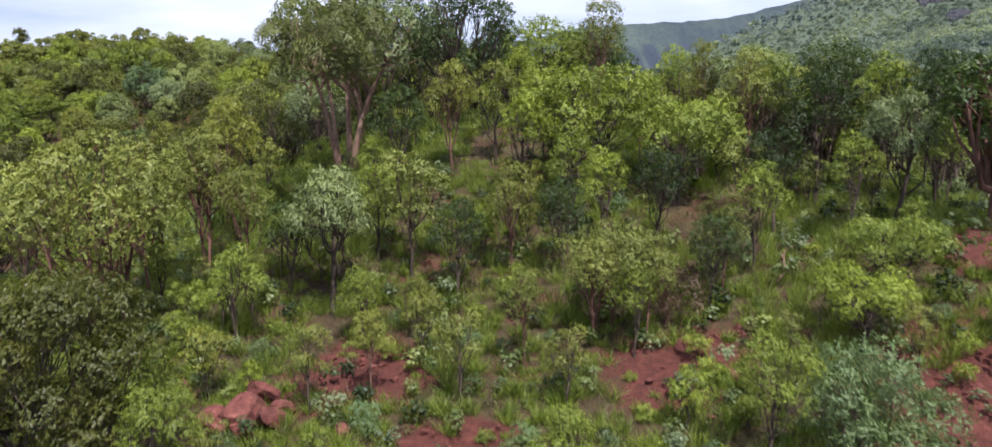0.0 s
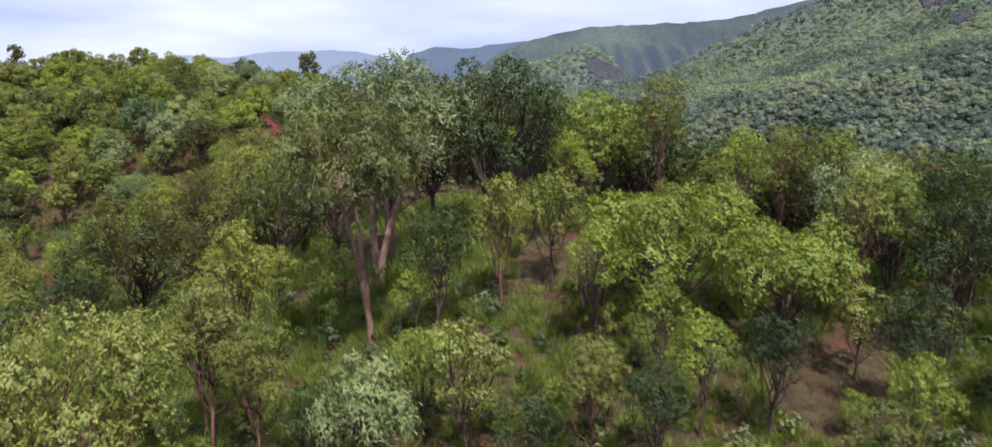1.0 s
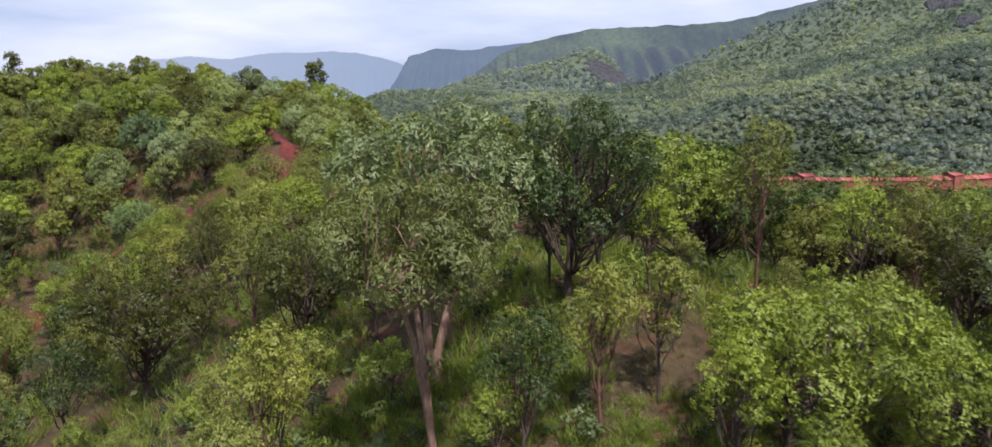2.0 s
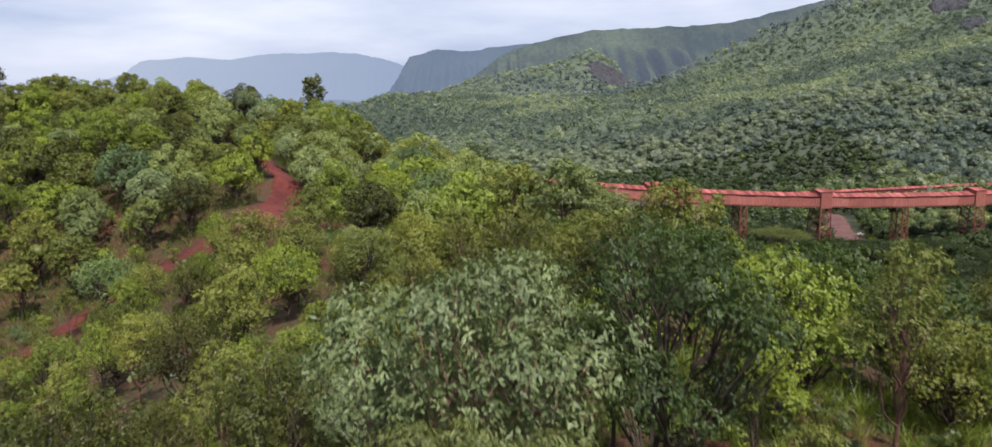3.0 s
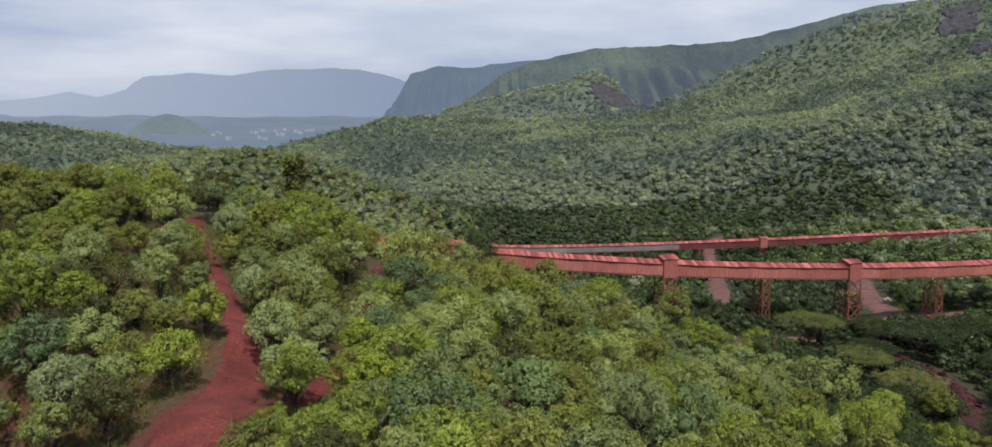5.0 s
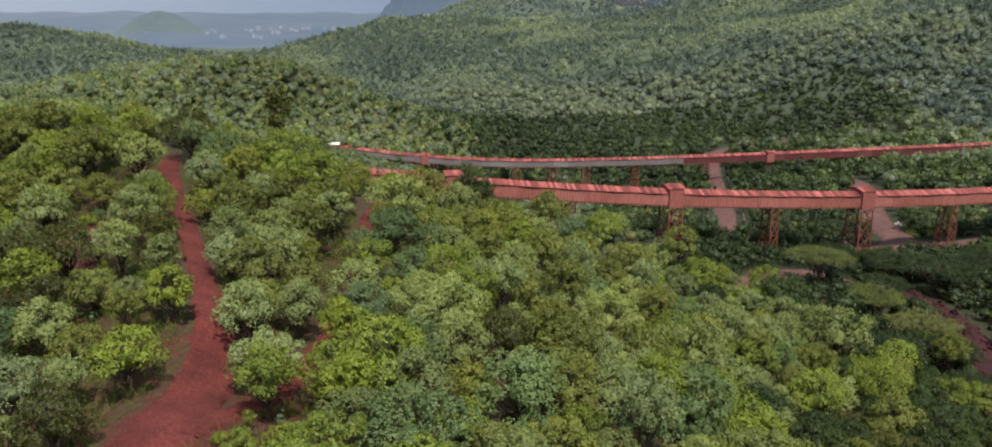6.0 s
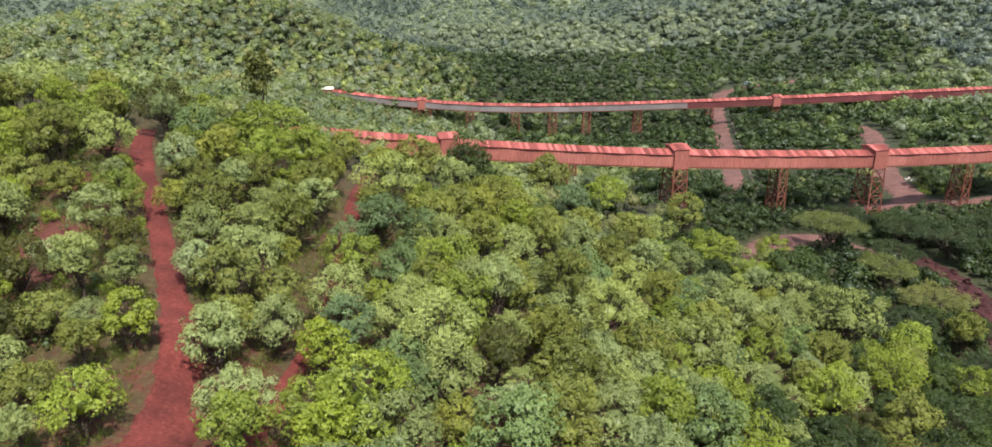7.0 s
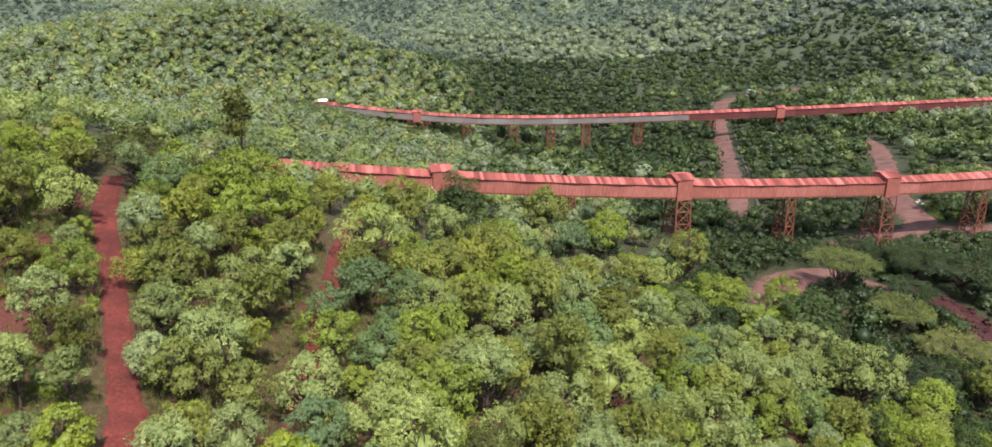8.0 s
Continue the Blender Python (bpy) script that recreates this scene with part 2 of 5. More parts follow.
def rust_mat(name, a, b, c, rough=0.75, var=0.6):
    """Red oxide paint on sheet, faded and streaked; each sheet its own tone."""
    k = Nodes(name)
    o = k.n("ShaderNodeObjectInfo")
    v = k.n("ShaderNodeMapping", Vector=k.place(), Scale=(3.0, 3.0, 0.5)).outputs["Vector"]
    f, w = k.noise(1.6, 6.0, 0.7, v), k.noise(0.25, 3.0)
    col = k.ramp(f, (0.25, a), (0.55, b), (0.85, c))
    sheet = k.ramp(o.outputs["Random"], (0.0, (0.5, 0.42, 0.4)), (0.45, (1.0, 1.0, 1.0)), (0.8, (1.5, 1.7, 1.8)), (1.0, (2.1, 2.6, 2.8)))
    col = k.mix(var, col, sheet, "MULTIPLY")
    col = k.mix(0.4, col, k.ramp(w, (0.35, (0.7, 0.7, 0.7)), (0.7, (1.2, 1.2, 1.2))), "MULTIPLY")
    return k.end(k.principled(col, rough, k.bump(f, 0.25, 0.02), 0.1))


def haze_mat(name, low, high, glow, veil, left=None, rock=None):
    """Distant range: plain woodland mixed with a painted glow in place of moist air, paler towards the open plain where
    left is given.
    """
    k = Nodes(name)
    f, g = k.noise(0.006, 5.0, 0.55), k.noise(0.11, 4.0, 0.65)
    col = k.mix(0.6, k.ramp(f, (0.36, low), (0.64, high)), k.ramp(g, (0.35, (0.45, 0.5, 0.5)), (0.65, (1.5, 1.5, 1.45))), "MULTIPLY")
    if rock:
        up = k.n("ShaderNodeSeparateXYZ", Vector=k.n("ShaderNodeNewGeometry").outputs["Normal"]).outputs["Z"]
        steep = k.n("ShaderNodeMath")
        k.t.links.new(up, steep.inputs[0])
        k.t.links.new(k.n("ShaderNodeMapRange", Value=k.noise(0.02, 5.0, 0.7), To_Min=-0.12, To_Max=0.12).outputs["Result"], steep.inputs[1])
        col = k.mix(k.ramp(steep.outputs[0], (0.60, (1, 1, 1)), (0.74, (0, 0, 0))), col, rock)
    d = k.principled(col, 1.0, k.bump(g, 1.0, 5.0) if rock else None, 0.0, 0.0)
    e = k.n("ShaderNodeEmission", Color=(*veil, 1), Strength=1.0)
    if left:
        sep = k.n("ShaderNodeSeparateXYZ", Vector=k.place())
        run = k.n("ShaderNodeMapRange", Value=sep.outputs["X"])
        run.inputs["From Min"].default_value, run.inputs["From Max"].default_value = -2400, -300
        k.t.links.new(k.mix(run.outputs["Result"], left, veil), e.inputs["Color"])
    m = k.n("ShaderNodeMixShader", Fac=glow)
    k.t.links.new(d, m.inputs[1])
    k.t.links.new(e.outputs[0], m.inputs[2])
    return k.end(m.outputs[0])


M_EARTH = earth_mat()
M_TRACK = track_mat("red_track", (0.055, 0.010, 0.009), (0.105, 0.022, 0.018), (0.19, 0.058, 0.046))
M_ROAD = track_mat("dusty_road", (0.070, 0.032, 0.028), (0.115, 0.056, 0.048), (0.16, 0.09, 0.08))
M_BARK = bark_mat("dark_bark", (0.022, 0.015, 0.011), (0.09, 0.065, 0.05))
M_RED_BARK = bark_mat("reddish_bark", (0.05, 0.024, 0.018), (0.15, 0.078, 0.055))
L_DEEP = leaf_mat("deep_green_leaves", (0.033, 0.042, 0.008), (0.075, 0.077, 0.016), (0.142, 0.129, 0.034), 0.35)
L_DRY = leaf_mat("dry_twigs", (0.06, 0.036, 0.026), (0.12, 0.075, 0.055), (0.19, 0.13, 0.10), 0.2)
M_PALE_BARK = bark_mat("pale_bark", (0.10, 0.052, 0.036), (0.32, 0.205, 0.15))
L_OLIVE = leaf_mat("olive_leaves", (0.070, 0.083, 0.017), (0.152, 0.160, 0.033), (0.272, 0.255, 0.070))
L_SAGE = leaf_mat("sage_leaves", (0.091, 0.112, 0.035), (0.196, 0.221, 0.076), (0.362, 0.369, 0.160))
L_GREEN = leaf_mat("fresh_leaves", (0.075, 0.103, 0.010), (0.161, 0.197, 0.028), (0.293, 0.298, 0.060))
L_PALE = leaf_mat("silvery_leaves", (0.097, 0.121, 0.047), (0.186, 0.214, 0.094), (0.319, 0.348, 0.189))
L_DULL = leaf_mat("dull_drooping_leaves", (0.055, 0.066, 0.020), (0.112, 0.126, 0.040), (0.205, 0.215, 0.085), 0.3, 0.2)
L_DARK = leaf_mat("dark_leaves", (0.018, 0.031, 0.008), (0.040, 0.060, 0.014), (0.080, 0.100, 0.028), 0.3)
L_BLUE = leaf_mat("bluish_leaves", (0.060, 0.090, 0.035), (0.118, 0.161, 0.067), (0.200, 0.246, 0.124))
L_YELLOW = leaf_mat("yellowish_leaves", (0.087, 0.108, 0.013), (0.160, 0.184, 0.026), (0.239, 0.251, 0.055))
L_GRASS = leaf_mat("grass_blades", (0.058, 0.088, 0.013), (0.133, 0.169, 0.028), (0.244, 0.250, 0.065), 0.35, spray=0.0)
L_STRAW = leaf_mat("dull_grass_blades", (0.060, 0.050, 0.020), (0.12, 0.105, 0.042), (0.21, 0.18, 0.085), 0.35, spray=0.0)
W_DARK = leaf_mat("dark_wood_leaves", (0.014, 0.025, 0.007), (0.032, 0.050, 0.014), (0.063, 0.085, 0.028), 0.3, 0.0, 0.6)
W_MID = leaf_mat("mixed_wood_leaves", (0.041, 0.067, 0.024), (0.085, 0.116, 0.040), (0.155, 0.182, 0.073), 0.4, 0.0, 0.55)
W_OLIVE = leaf_mat("olive_wood_leaves", (0.079, 0.096, 0.034), (0.170, 0.178, 0.074), (0.291, 0.273, 0.154), 0.4, 0.0, 0.55)
W_BLUE = leaf_mat("grey_wood_leaves", (0.072, 0.099, 0.049), (0.145, 0.181, 0.092), (0.247, 0.277, 0.169), 0.4, 0.0, 0.55)
W_GREEN = leaf_mat("fresh_wood_leaves", (0.085, 0.119, 0.035), (0.172, 0.212, 0.070), (0.293, 0.298, 0.147), 0.4, 0.0, 0.55)
L_ACACIA = leaf_mat("feathery_acacia_leaves", (0.055, 0.070, 0.022), (0.110, 0.125, 0.042), (0.19, 0.20, 0.075), 0.35, 0.3)
L_OLIVE_ACACIA = leaf_mat("olive_acacia_leaves", (0.085, 0.090, 0.026), (0.15, 0.155, 0.050), (0.24, 0.235, 0.09), 0.35, 0.2)
L_ACACIA_DARK = leaf_mat("dark_acacia_leaves", (0.018, 0.030, 0.012), (0.038, 0.056, 0.022), (0.075, 0.095, 0.042), 0.3, 0.2)
# distance haze is put into these leaf colours: bluer, paler, less contrast
L_HILL_HAZE = leaf_mat("hazed_hillside_leaves", (0.105, 0.131, 0.113), (0.163, 0.197, 0.173), (0.219, 0.250, 0.220), 0.55, 0.0, 0.38)
L_HILL_HAZE_DARK = leaf_mat("dark_hazed_hillside_leaves", (0.063, 0.085, 0.084), (0.100, 0.130, 0.124), (0.139, 0.171, 0.161), 0.55, 0.0, 0.38)
L_HILL_HAZE_LIGHT = leaf_mat("light_hazed_hillside_leaves", (0.145, 0.174, 0.128), (0.220, 0.253, 0.189), (0.292, 0.315, 0.239), 0.55, 0.0, 0.38)
L_FAR_HAZE = leaf_mat("hazed_mountain_leaves", (0.113, 0.141, 0.173), (0.182, 0.216, 0.259), (0.253, 0.289, 0.332), 0.55, 0.0, 0.38)
L_FAR_HAZE_DARK = leaf_mat("dark_hazed_mountain_leaves", (0.067, 0.088, 0.120), (0.113, 0.140, 0.184), (0.162, 0.191, 0.239), 0.55, 0.0, 0.38)
M_ROCK = track_mat("red_rock", (0.05, 0.016, 0.014), (0.14, 0.048, 0.038), (0.30, 0.15, 0.12))
M_BLOCK = track_mat("rubble_block", (0.016, 0.005, 0.006), (0.040, 0.012, 0.013), (0.10, 0.042, 0.042))
M_RUBBLE = track_mat("rubble", (0.016, 0.005, 0.006), (0.042, 0.011, 0.012), (0.09, 0.03, 0.03))
M_CLIFF = track_mat("dark_cliff_rock", (0.026, 0.028, 0.034), (0.048, 0.050, 0.058), (0.085, 0.085, 0.092))
M_ROOF = rust_mat("faded_red_roof_sheet", (0.13, 0.028, 0.024), (0.235, 0.058, 0.048), (0.34, 0.125, 0.105), 0.7, 0.8)
M_CLAD = rust_mat("red_dusted_cladding", (0.18, 0.055, 0.045), (0.29, 0.098, 0.078), (0.38, 0.155, 0.125), 0.8, 0.25)
# maroon cladding with the shade on the back gallery put into the colour
M_CLAD_SHADED = rust_mat("shaded_maroon_cladding", (0.075, 0.020, 0.022), (0.12, 0.034, 0.036), (0.18, 0.062, 0.062), 0.8, 0.25)
M_GREY = rust_mat("grey_cladding", (0.12, 0.105, 0.105), (0.19, 0.165, 0.165), (0.25, 0.22, 0.22), 0.6, 0.2)
M_STEEL = rust_mat("rusty_steel", (0.08, 0.025, 0.018), (0.17, 0.055, 0.036), (0.26, 0.10, 0.07), 0.8, 0.4)
# the glow in these surfaces paints the distance haze; no air is built
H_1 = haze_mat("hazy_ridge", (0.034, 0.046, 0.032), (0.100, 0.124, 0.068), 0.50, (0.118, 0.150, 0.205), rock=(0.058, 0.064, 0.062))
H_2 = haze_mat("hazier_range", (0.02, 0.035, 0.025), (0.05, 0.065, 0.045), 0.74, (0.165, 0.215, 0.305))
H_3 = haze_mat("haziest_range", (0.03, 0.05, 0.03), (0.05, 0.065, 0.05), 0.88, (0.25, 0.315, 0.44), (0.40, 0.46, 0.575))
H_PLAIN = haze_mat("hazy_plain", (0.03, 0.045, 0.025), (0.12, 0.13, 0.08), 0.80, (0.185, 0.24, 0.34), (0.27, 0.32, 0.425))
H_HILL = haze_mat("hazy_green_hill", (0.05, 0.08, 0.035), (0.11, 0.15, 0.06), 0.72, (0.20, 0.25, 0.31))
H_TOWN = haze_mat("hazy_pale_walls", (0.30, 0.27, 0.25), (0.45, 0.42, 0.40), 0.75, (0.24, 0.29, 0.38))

# ---- mesh helpers ----
def mesh_of(name, verts, faces, mat, smooth=False):
    """A mesh from arrays: verts (n, 3); faces (m, 3) or (m, 4)."""
    me = bpy.data.meshes.new(name)
    faces = np.asarray(faces, np.int32)
    m, k = faces.shape
    me.vertices.add(len(verts))
    me.vertices.foreach_set("co", np.asarray(verts, np.float32).ravel())
    me.loops.add(m * k)
    me.loops.foreach_set("vertex_index", faces.ravel())
    me.polygons.add(m)
    me.polygons.foreach_set("loop_start", np.arange(0, m * k, k, dtype=np.int32))
    me.polygons.foreach_set("use_smooth", np.full(m, smooth))
    me.update(calc_edges=True)
    me.validate()
    me.materials.append(mat)
    return me


def part(name, me, parent, label="", m=None):
    """One mesh object under a thing or part."""
    ob = new(name, me)
    ob.parent = parent
    if m is not None:
        ob.matrix_basis = m
    return tagged(ob, label)


def tubes(runs, sides=6, joins=()):
    """Verts and quads of round tapering tubes: each run is a list of (place, radius)."""
    vs, fs = [], []
    for run in runs:
        base = len(vs)
        for i, (p, r) in enumerate(run):
            a, b = Vector(run[max(i - 1, 0)][0]), Vector(run[min(i + 1, len(run) - 1)][0])
            d = (b - a).normalized()
            u = d.orthogonal().normalized() if abs(d.z) < 0.9 else Vector((1, 0, 0))
            u = (u - d * u.dot(d)).normalized()
            w = d.cross(u)
            for j in range(sides):
                t = 2 * math.pi * j / sides
                vs.append(tuple(Vector(p) + (u * math.cos(t) + w * math.sin(t)) * r))
        for i in range(len(run) - 1):
            for j in range(sides):
                k = (j + 1) % sides
                fs.append((base + i * sides + j, base + i * sides + k, base + (i + 1) * sides + k, base + (i + 1) * sides + j))
    starts = np.concatenate([[0], np.cumsum([len(run) * sides for run in runs])])
    for i, (j, ring) in enumerate(joins):
        if i != j:
            a, b = int(starts[j]) + ring * sides, int(starts[i])
            fs.append((a, a + 1, b + 1, b))
    return np.array(vs), np.array(fs)


def boxes(items):
    """Verts and quads of boxes: each (centre, half sizes)."""
    vs, fs = [], []
    for (cx, cy, cz), (hx, hy, hz) in items:
        b = len(vs)
        for sx, sy, sz in ((-1, -1, -1), (1, -1, -1), (1, 1, -1), (-1, 1, -1), (-1, -1, 1), (1, -1, 1), (1, 1, 1), (-1, 1, 1)):
            vs.append((cx + sx * hx, cy + sy * hy, cz + sz * hz))
        for f in ((0, 3, 2, 1), (4, 5, 6, 7), (0, 1, 5, 4), (1, 2, 6, 5), (2, 3, 7, 6), (3, 0, 4, 7)):
            fs.append(tuple(b + i for i in f))
    return np.array(vs, float), np.array(fs)


def unit(v):
    return v / (np.linalg.norm(v, axis=-1, keepdims=True) + 1e-9)


def leaf_quads(pos, axis, normal, length, width, fold=0.08):
    """Folded pointed leaves as quads."""
    axis = unit(axis)
    side = unit(np.cross(axis, normal))
    nrm = np.cross(side, axis)
    L, W = length[:, None], width[:, None]
    a, tip = pos, pos + axis * L - nrm * L * 0.06
    l = pos + axis * L * 0.45 + side * W * 0.5 + nrm * L * fold
    r = pos + axis * L * 0.45 - side * W * 0.5 + nrm * L * fold
    v = np.stack([a, r, tip, l], 1).reshape(-1, 3)
    return v, np.arange(len(v)).reshape(-1, 4)


def lump(level):
    """Verts and triangles of a round body: level 0 has 20 faces, level 1 has 80."""
    bm = bmesh.new()
    bmesh.ops.create_icosphere(bm, subdivisions=level + 1, radius=1.0)
    bm.verts.ensure_lookup_table()
    v = np.array([x.co for x in bm.verts])
    f = np.array([[x.index for x in p.verts] for p in bm.faces])
    bm.free()
    return v, f


def split_quads(f):
    return np.concatenate([f[:, [0, 1, 2]], f[:, [0, 2, 3]]])


# ---- the ground, one sheet to the horizon ----
def build_ground():
    u = np.linspace(-math.asinh(4900 / 26), math.asinh(4900 / 26), 361)
    w = np.linspace(-math.asinh(400 / 26), math.asinh(4900 / 26), 331)
    xs, ys = 26 * np.sinh(u), 45 + 26 * np.sinh(w)
    X, Y = np.meshgrid(xs, ys)
    Z = land(X, Y)
    v = np.stack([X, Y, Z], -1).reshape(-1, 3)
    nx, ny = len(xs), len(ys)
    i = np.arange((ny - 1) * (nx - 1))
    i = (i // (nx - 1)) * nx + i % (nx - 1)
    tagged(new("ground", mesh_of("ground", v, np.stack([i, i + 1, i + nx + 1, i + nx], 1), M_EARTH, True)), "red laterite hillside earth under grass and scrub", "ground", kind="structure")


build_ground()


def lane(name, pts, mat, label, lift=0.12, seed=1):
    """A dirt track: pts are (x, y, half width); it follows the land."""
    r = np.random.RandomState(seed)
    p = np.array(pts, float)
    t = np.linspace(0, len(p) - 1, (len(p) - 1) * 24 + 1)
    k = np.clip(t.astype(int), 0, len(p) - 2)
    f = t - k
    g = lambda i: p[np.clip(i, 0, len(p) - 1)]
    a, b, c, d = g(k - 1), g(k), g(k + 1), g(k + 2)
    F = f[:, None]
    q = 0.5 * (2 * b + (c - a) * F + (2 * a - 5 * b + 4 * c - d) * F ** 2 + (3 * b - a - 3 * c + d) * F ** 3)
    tan = unit(np.gradient(q[:, :2], axis=0))
    nor = np.stack([tan[:, 1], -tan[:, 0]], 1)
    rows, cols = len(q), 9
    V = np.zeros((rows, cols, 3))
    for j, s in enumerate(np.linspace(-1, 1, cols)):
        w = q[:, 2] * (1 + (0.36 * r.uniform(-1, 0.8, rows) if abs(s) == 1 else 0))
        V[:, j, :2] = q[:, :2] + nor * (s * w)[:, None]
        V[:, j, 2] = land(V[:, j, 0], V[:, j, 1]) + (lift if abs(s) < 1 else -0.25) - (0.05 if j in (2, 6) else 0)
    i = np.arange((rows - 1) * (cols - 1))
    i = (i // (cols - 1)) * cols + i % (cols - 1)
    return tagged(new(name, mesh_of(name, V.reshape(-1, 3), np.stack([i, i + 1, i + cols + 1, i + cols], 1), mat, True)), label, "dirt road", kind="structure")


TRACK_A = [(-33, 52, 1.1), (-31.5, 63, 1.2), (-29, 70.5, 1.6), (-23.6, 71.4, 3.2), (-22.4, 79.5, 2.3), (-24, 88, 1.45), (-30, 101, 1.1), (-36, 113, 1.15), (-40.5, 122, 1.3), (-44, 132, 1.2)]
TRACK_B = [(-21, 75, 1.1), (-18.6, 83, 0.75), (-17.2, 92, 0.7), (-17.5, 103, 0.75), (-18.5, 115, 0.9), (-19.5, 127, 0.9), (-20, 140, 0.8)]
TRACK_C = [(-23, 71.4, 1.6), (-20.4, 69.6, 1.9), (-17.9, 69.3, 1.2), (-15.2, 71.8, 0.8), (-13.8, 74, 0.5)]
ROAD_V = [(46, 196, 2.2), (46.5, 203, 2.6), (50.3, 220, 2.7), (56.3, 245, 2.8), (68.4, 293.5, 3.0), (77.5, 331, 3.0), (83.8, 358.7, 3.0), (91.5, 380, 3.2), (101, 391, 3.2), (118, 394, 3.0), (150, 390, 2.6)]
ROAD_W = [(56, 181, 1.8), (63.7, 186, 2.2), (73, 189, 2.4), (79, 196, 3.4), (82, 211, 3.4), (92, 237, 2.8), (103, 266, 3.2), (108, 285, 2.4)]
ROAD_X = [(78, 195, 2.0), (81.5, 191, 2.0), (87, 190, 1.7), (94, 192, 1.2)]
STREAM = [(61.5, 163, 1.6), (63, 158, 2.6), (64.3, 152, 3.0), (64, 145, 3.2), (62.5, 138, 3.0), (60, 130, 2.2)]
CLEARING = [(32, 148, 1.2), (35.5, 153.5, 3.0), (39.5, 158.5, 3.4), (44, 162.5, 2.6), (49, 165, 2.2), (54, 162, 1.8), (58, 158, 1.2)]
lane("track_1", TRACK_A, M_TRACK, "rutted red earth track through open woodland", seed=3)
lane("track_2", TRACK_B, M_TRACK, "narrow red earth path between trees", seed=4)
lane("track_3", TRACK_C, M_TRACK, "worn red earth patch beside the track", 0.08, seed=7)
lane("road_1", ROAD_V, M_ROAD, "pale dusty reddish road along the valley", 0.2, seed=5)
lane("clearing_1", CLEARING, M_ROAD, "bare reddish clearing among acacias", 0.2, seed=8)
M_KERB = track_mat("weathered_concrete", (0.055, 0.045, 0.036), (0.09, 0.078, 0.062), (0.13, 0.115, 0.09))
for i, sd in enumerate((-1, 1)):
    edge = []
    for a, b in zip(ROAD_V[:8], ROAD_V[1:9]):
        d = math.hypot(b[0] - a[0], b[1] - a[1])
        edge.append((a[0] + sd * (b[1] - a[1]) / d * (a[2] + 1.3), a[1] - sd * (b[0] - a[0]) / d * (a[2] + 1.3), 0.28))
    lane("kerb_%d" % (i + 1), edge, M_KERB, "low weathered concrete kerb along the valley road", 0.4, seed=20 + i)
lane("road_3", ROAD_X, M_ROAD, "pale dusty branch of the reddish road", 0.17, seed=12)
lane("road_2", ROAD_W, M_ROAD, "pale dusty reddish yard and road by the trestles", 0.2, seed=6)


# ---- distant ranges ----
def ridge_line(name, crest, depth, drop, mat, label, seed, rough=1.0):
    """A far range: crest of (x, y, z) points, falling to the plain on both sides."""
    p = np.array(crest, float)
    n = 260
    t = np.linspace(0, len(p) - 1, n)
    k = np.arange(len(p))
    cx, cy, cz = (np.interp(t, k, p[:, i]) for i in range(3))
    cz = cz + rough * (ripple(t * 40, t * 0, 22, seed) * 3.5 + ripple(t * 40, t * 0, 7, seed + 1) * 1.2)
    rows = []
    for f in np.linspace(-1, 1, 31):
        step = min(1.0, abs(f) / 0.07)
        fall = 0.13 * step + 0.87 * abs(f) ** 0.9
        spur = (ripple(t * 40 + f * 12, f * 22 + 0 * t, 26, seed + 2) * 0.30 + ripple(t * 40 - f * 9, f * 30 + 0 * t, 11, seed + 3) * 0.10) * np.sin(np.pi * min(1, abs(f) * 1.2))
        rows.append(np.stack([cx, cy + f * depth, -62 + (cz + 62) * np.clip(1 - fall + spur, 0, 1.2) - (2 if abs(f) == 1 else 0)], 1))
    v = np.stack(rows).reshape(-1, 3)
    i = np.arange(30 * (n - 1))
    i = (i // (n - 1)) * n + i % (n - 1)
    return tagged(new(name, mesh_of(name, v, np.stack([i, i + 1, i + n + 1, i + n], 1), mat, True)), label, "mountain range", kind="structure")


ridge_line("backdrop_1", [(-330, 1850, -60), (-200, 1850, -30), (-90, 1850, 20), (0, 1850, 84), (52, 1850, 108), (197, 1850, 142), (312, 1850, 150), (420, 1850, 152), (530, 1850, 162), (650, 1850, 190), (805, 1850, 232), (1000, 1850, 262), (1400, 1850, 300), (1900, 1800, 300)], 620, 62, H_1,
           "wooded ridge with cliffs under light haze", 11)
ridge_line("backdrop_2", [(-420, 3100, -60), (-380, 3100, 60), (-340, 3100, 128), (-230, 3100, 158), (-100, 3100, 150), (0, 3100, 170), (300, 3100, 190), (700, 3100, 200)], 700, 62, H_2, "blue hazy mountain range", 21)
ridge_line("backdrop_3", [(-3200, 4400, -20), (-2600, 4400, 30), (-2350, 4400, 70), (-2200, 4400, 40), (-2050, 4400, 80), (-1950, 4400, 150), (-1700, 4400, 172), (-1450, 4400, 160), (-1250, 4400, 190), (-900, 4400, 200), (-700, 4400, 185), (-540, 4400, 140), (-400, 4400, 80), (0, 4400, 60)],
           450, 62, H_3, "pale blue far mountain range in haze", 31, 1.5)


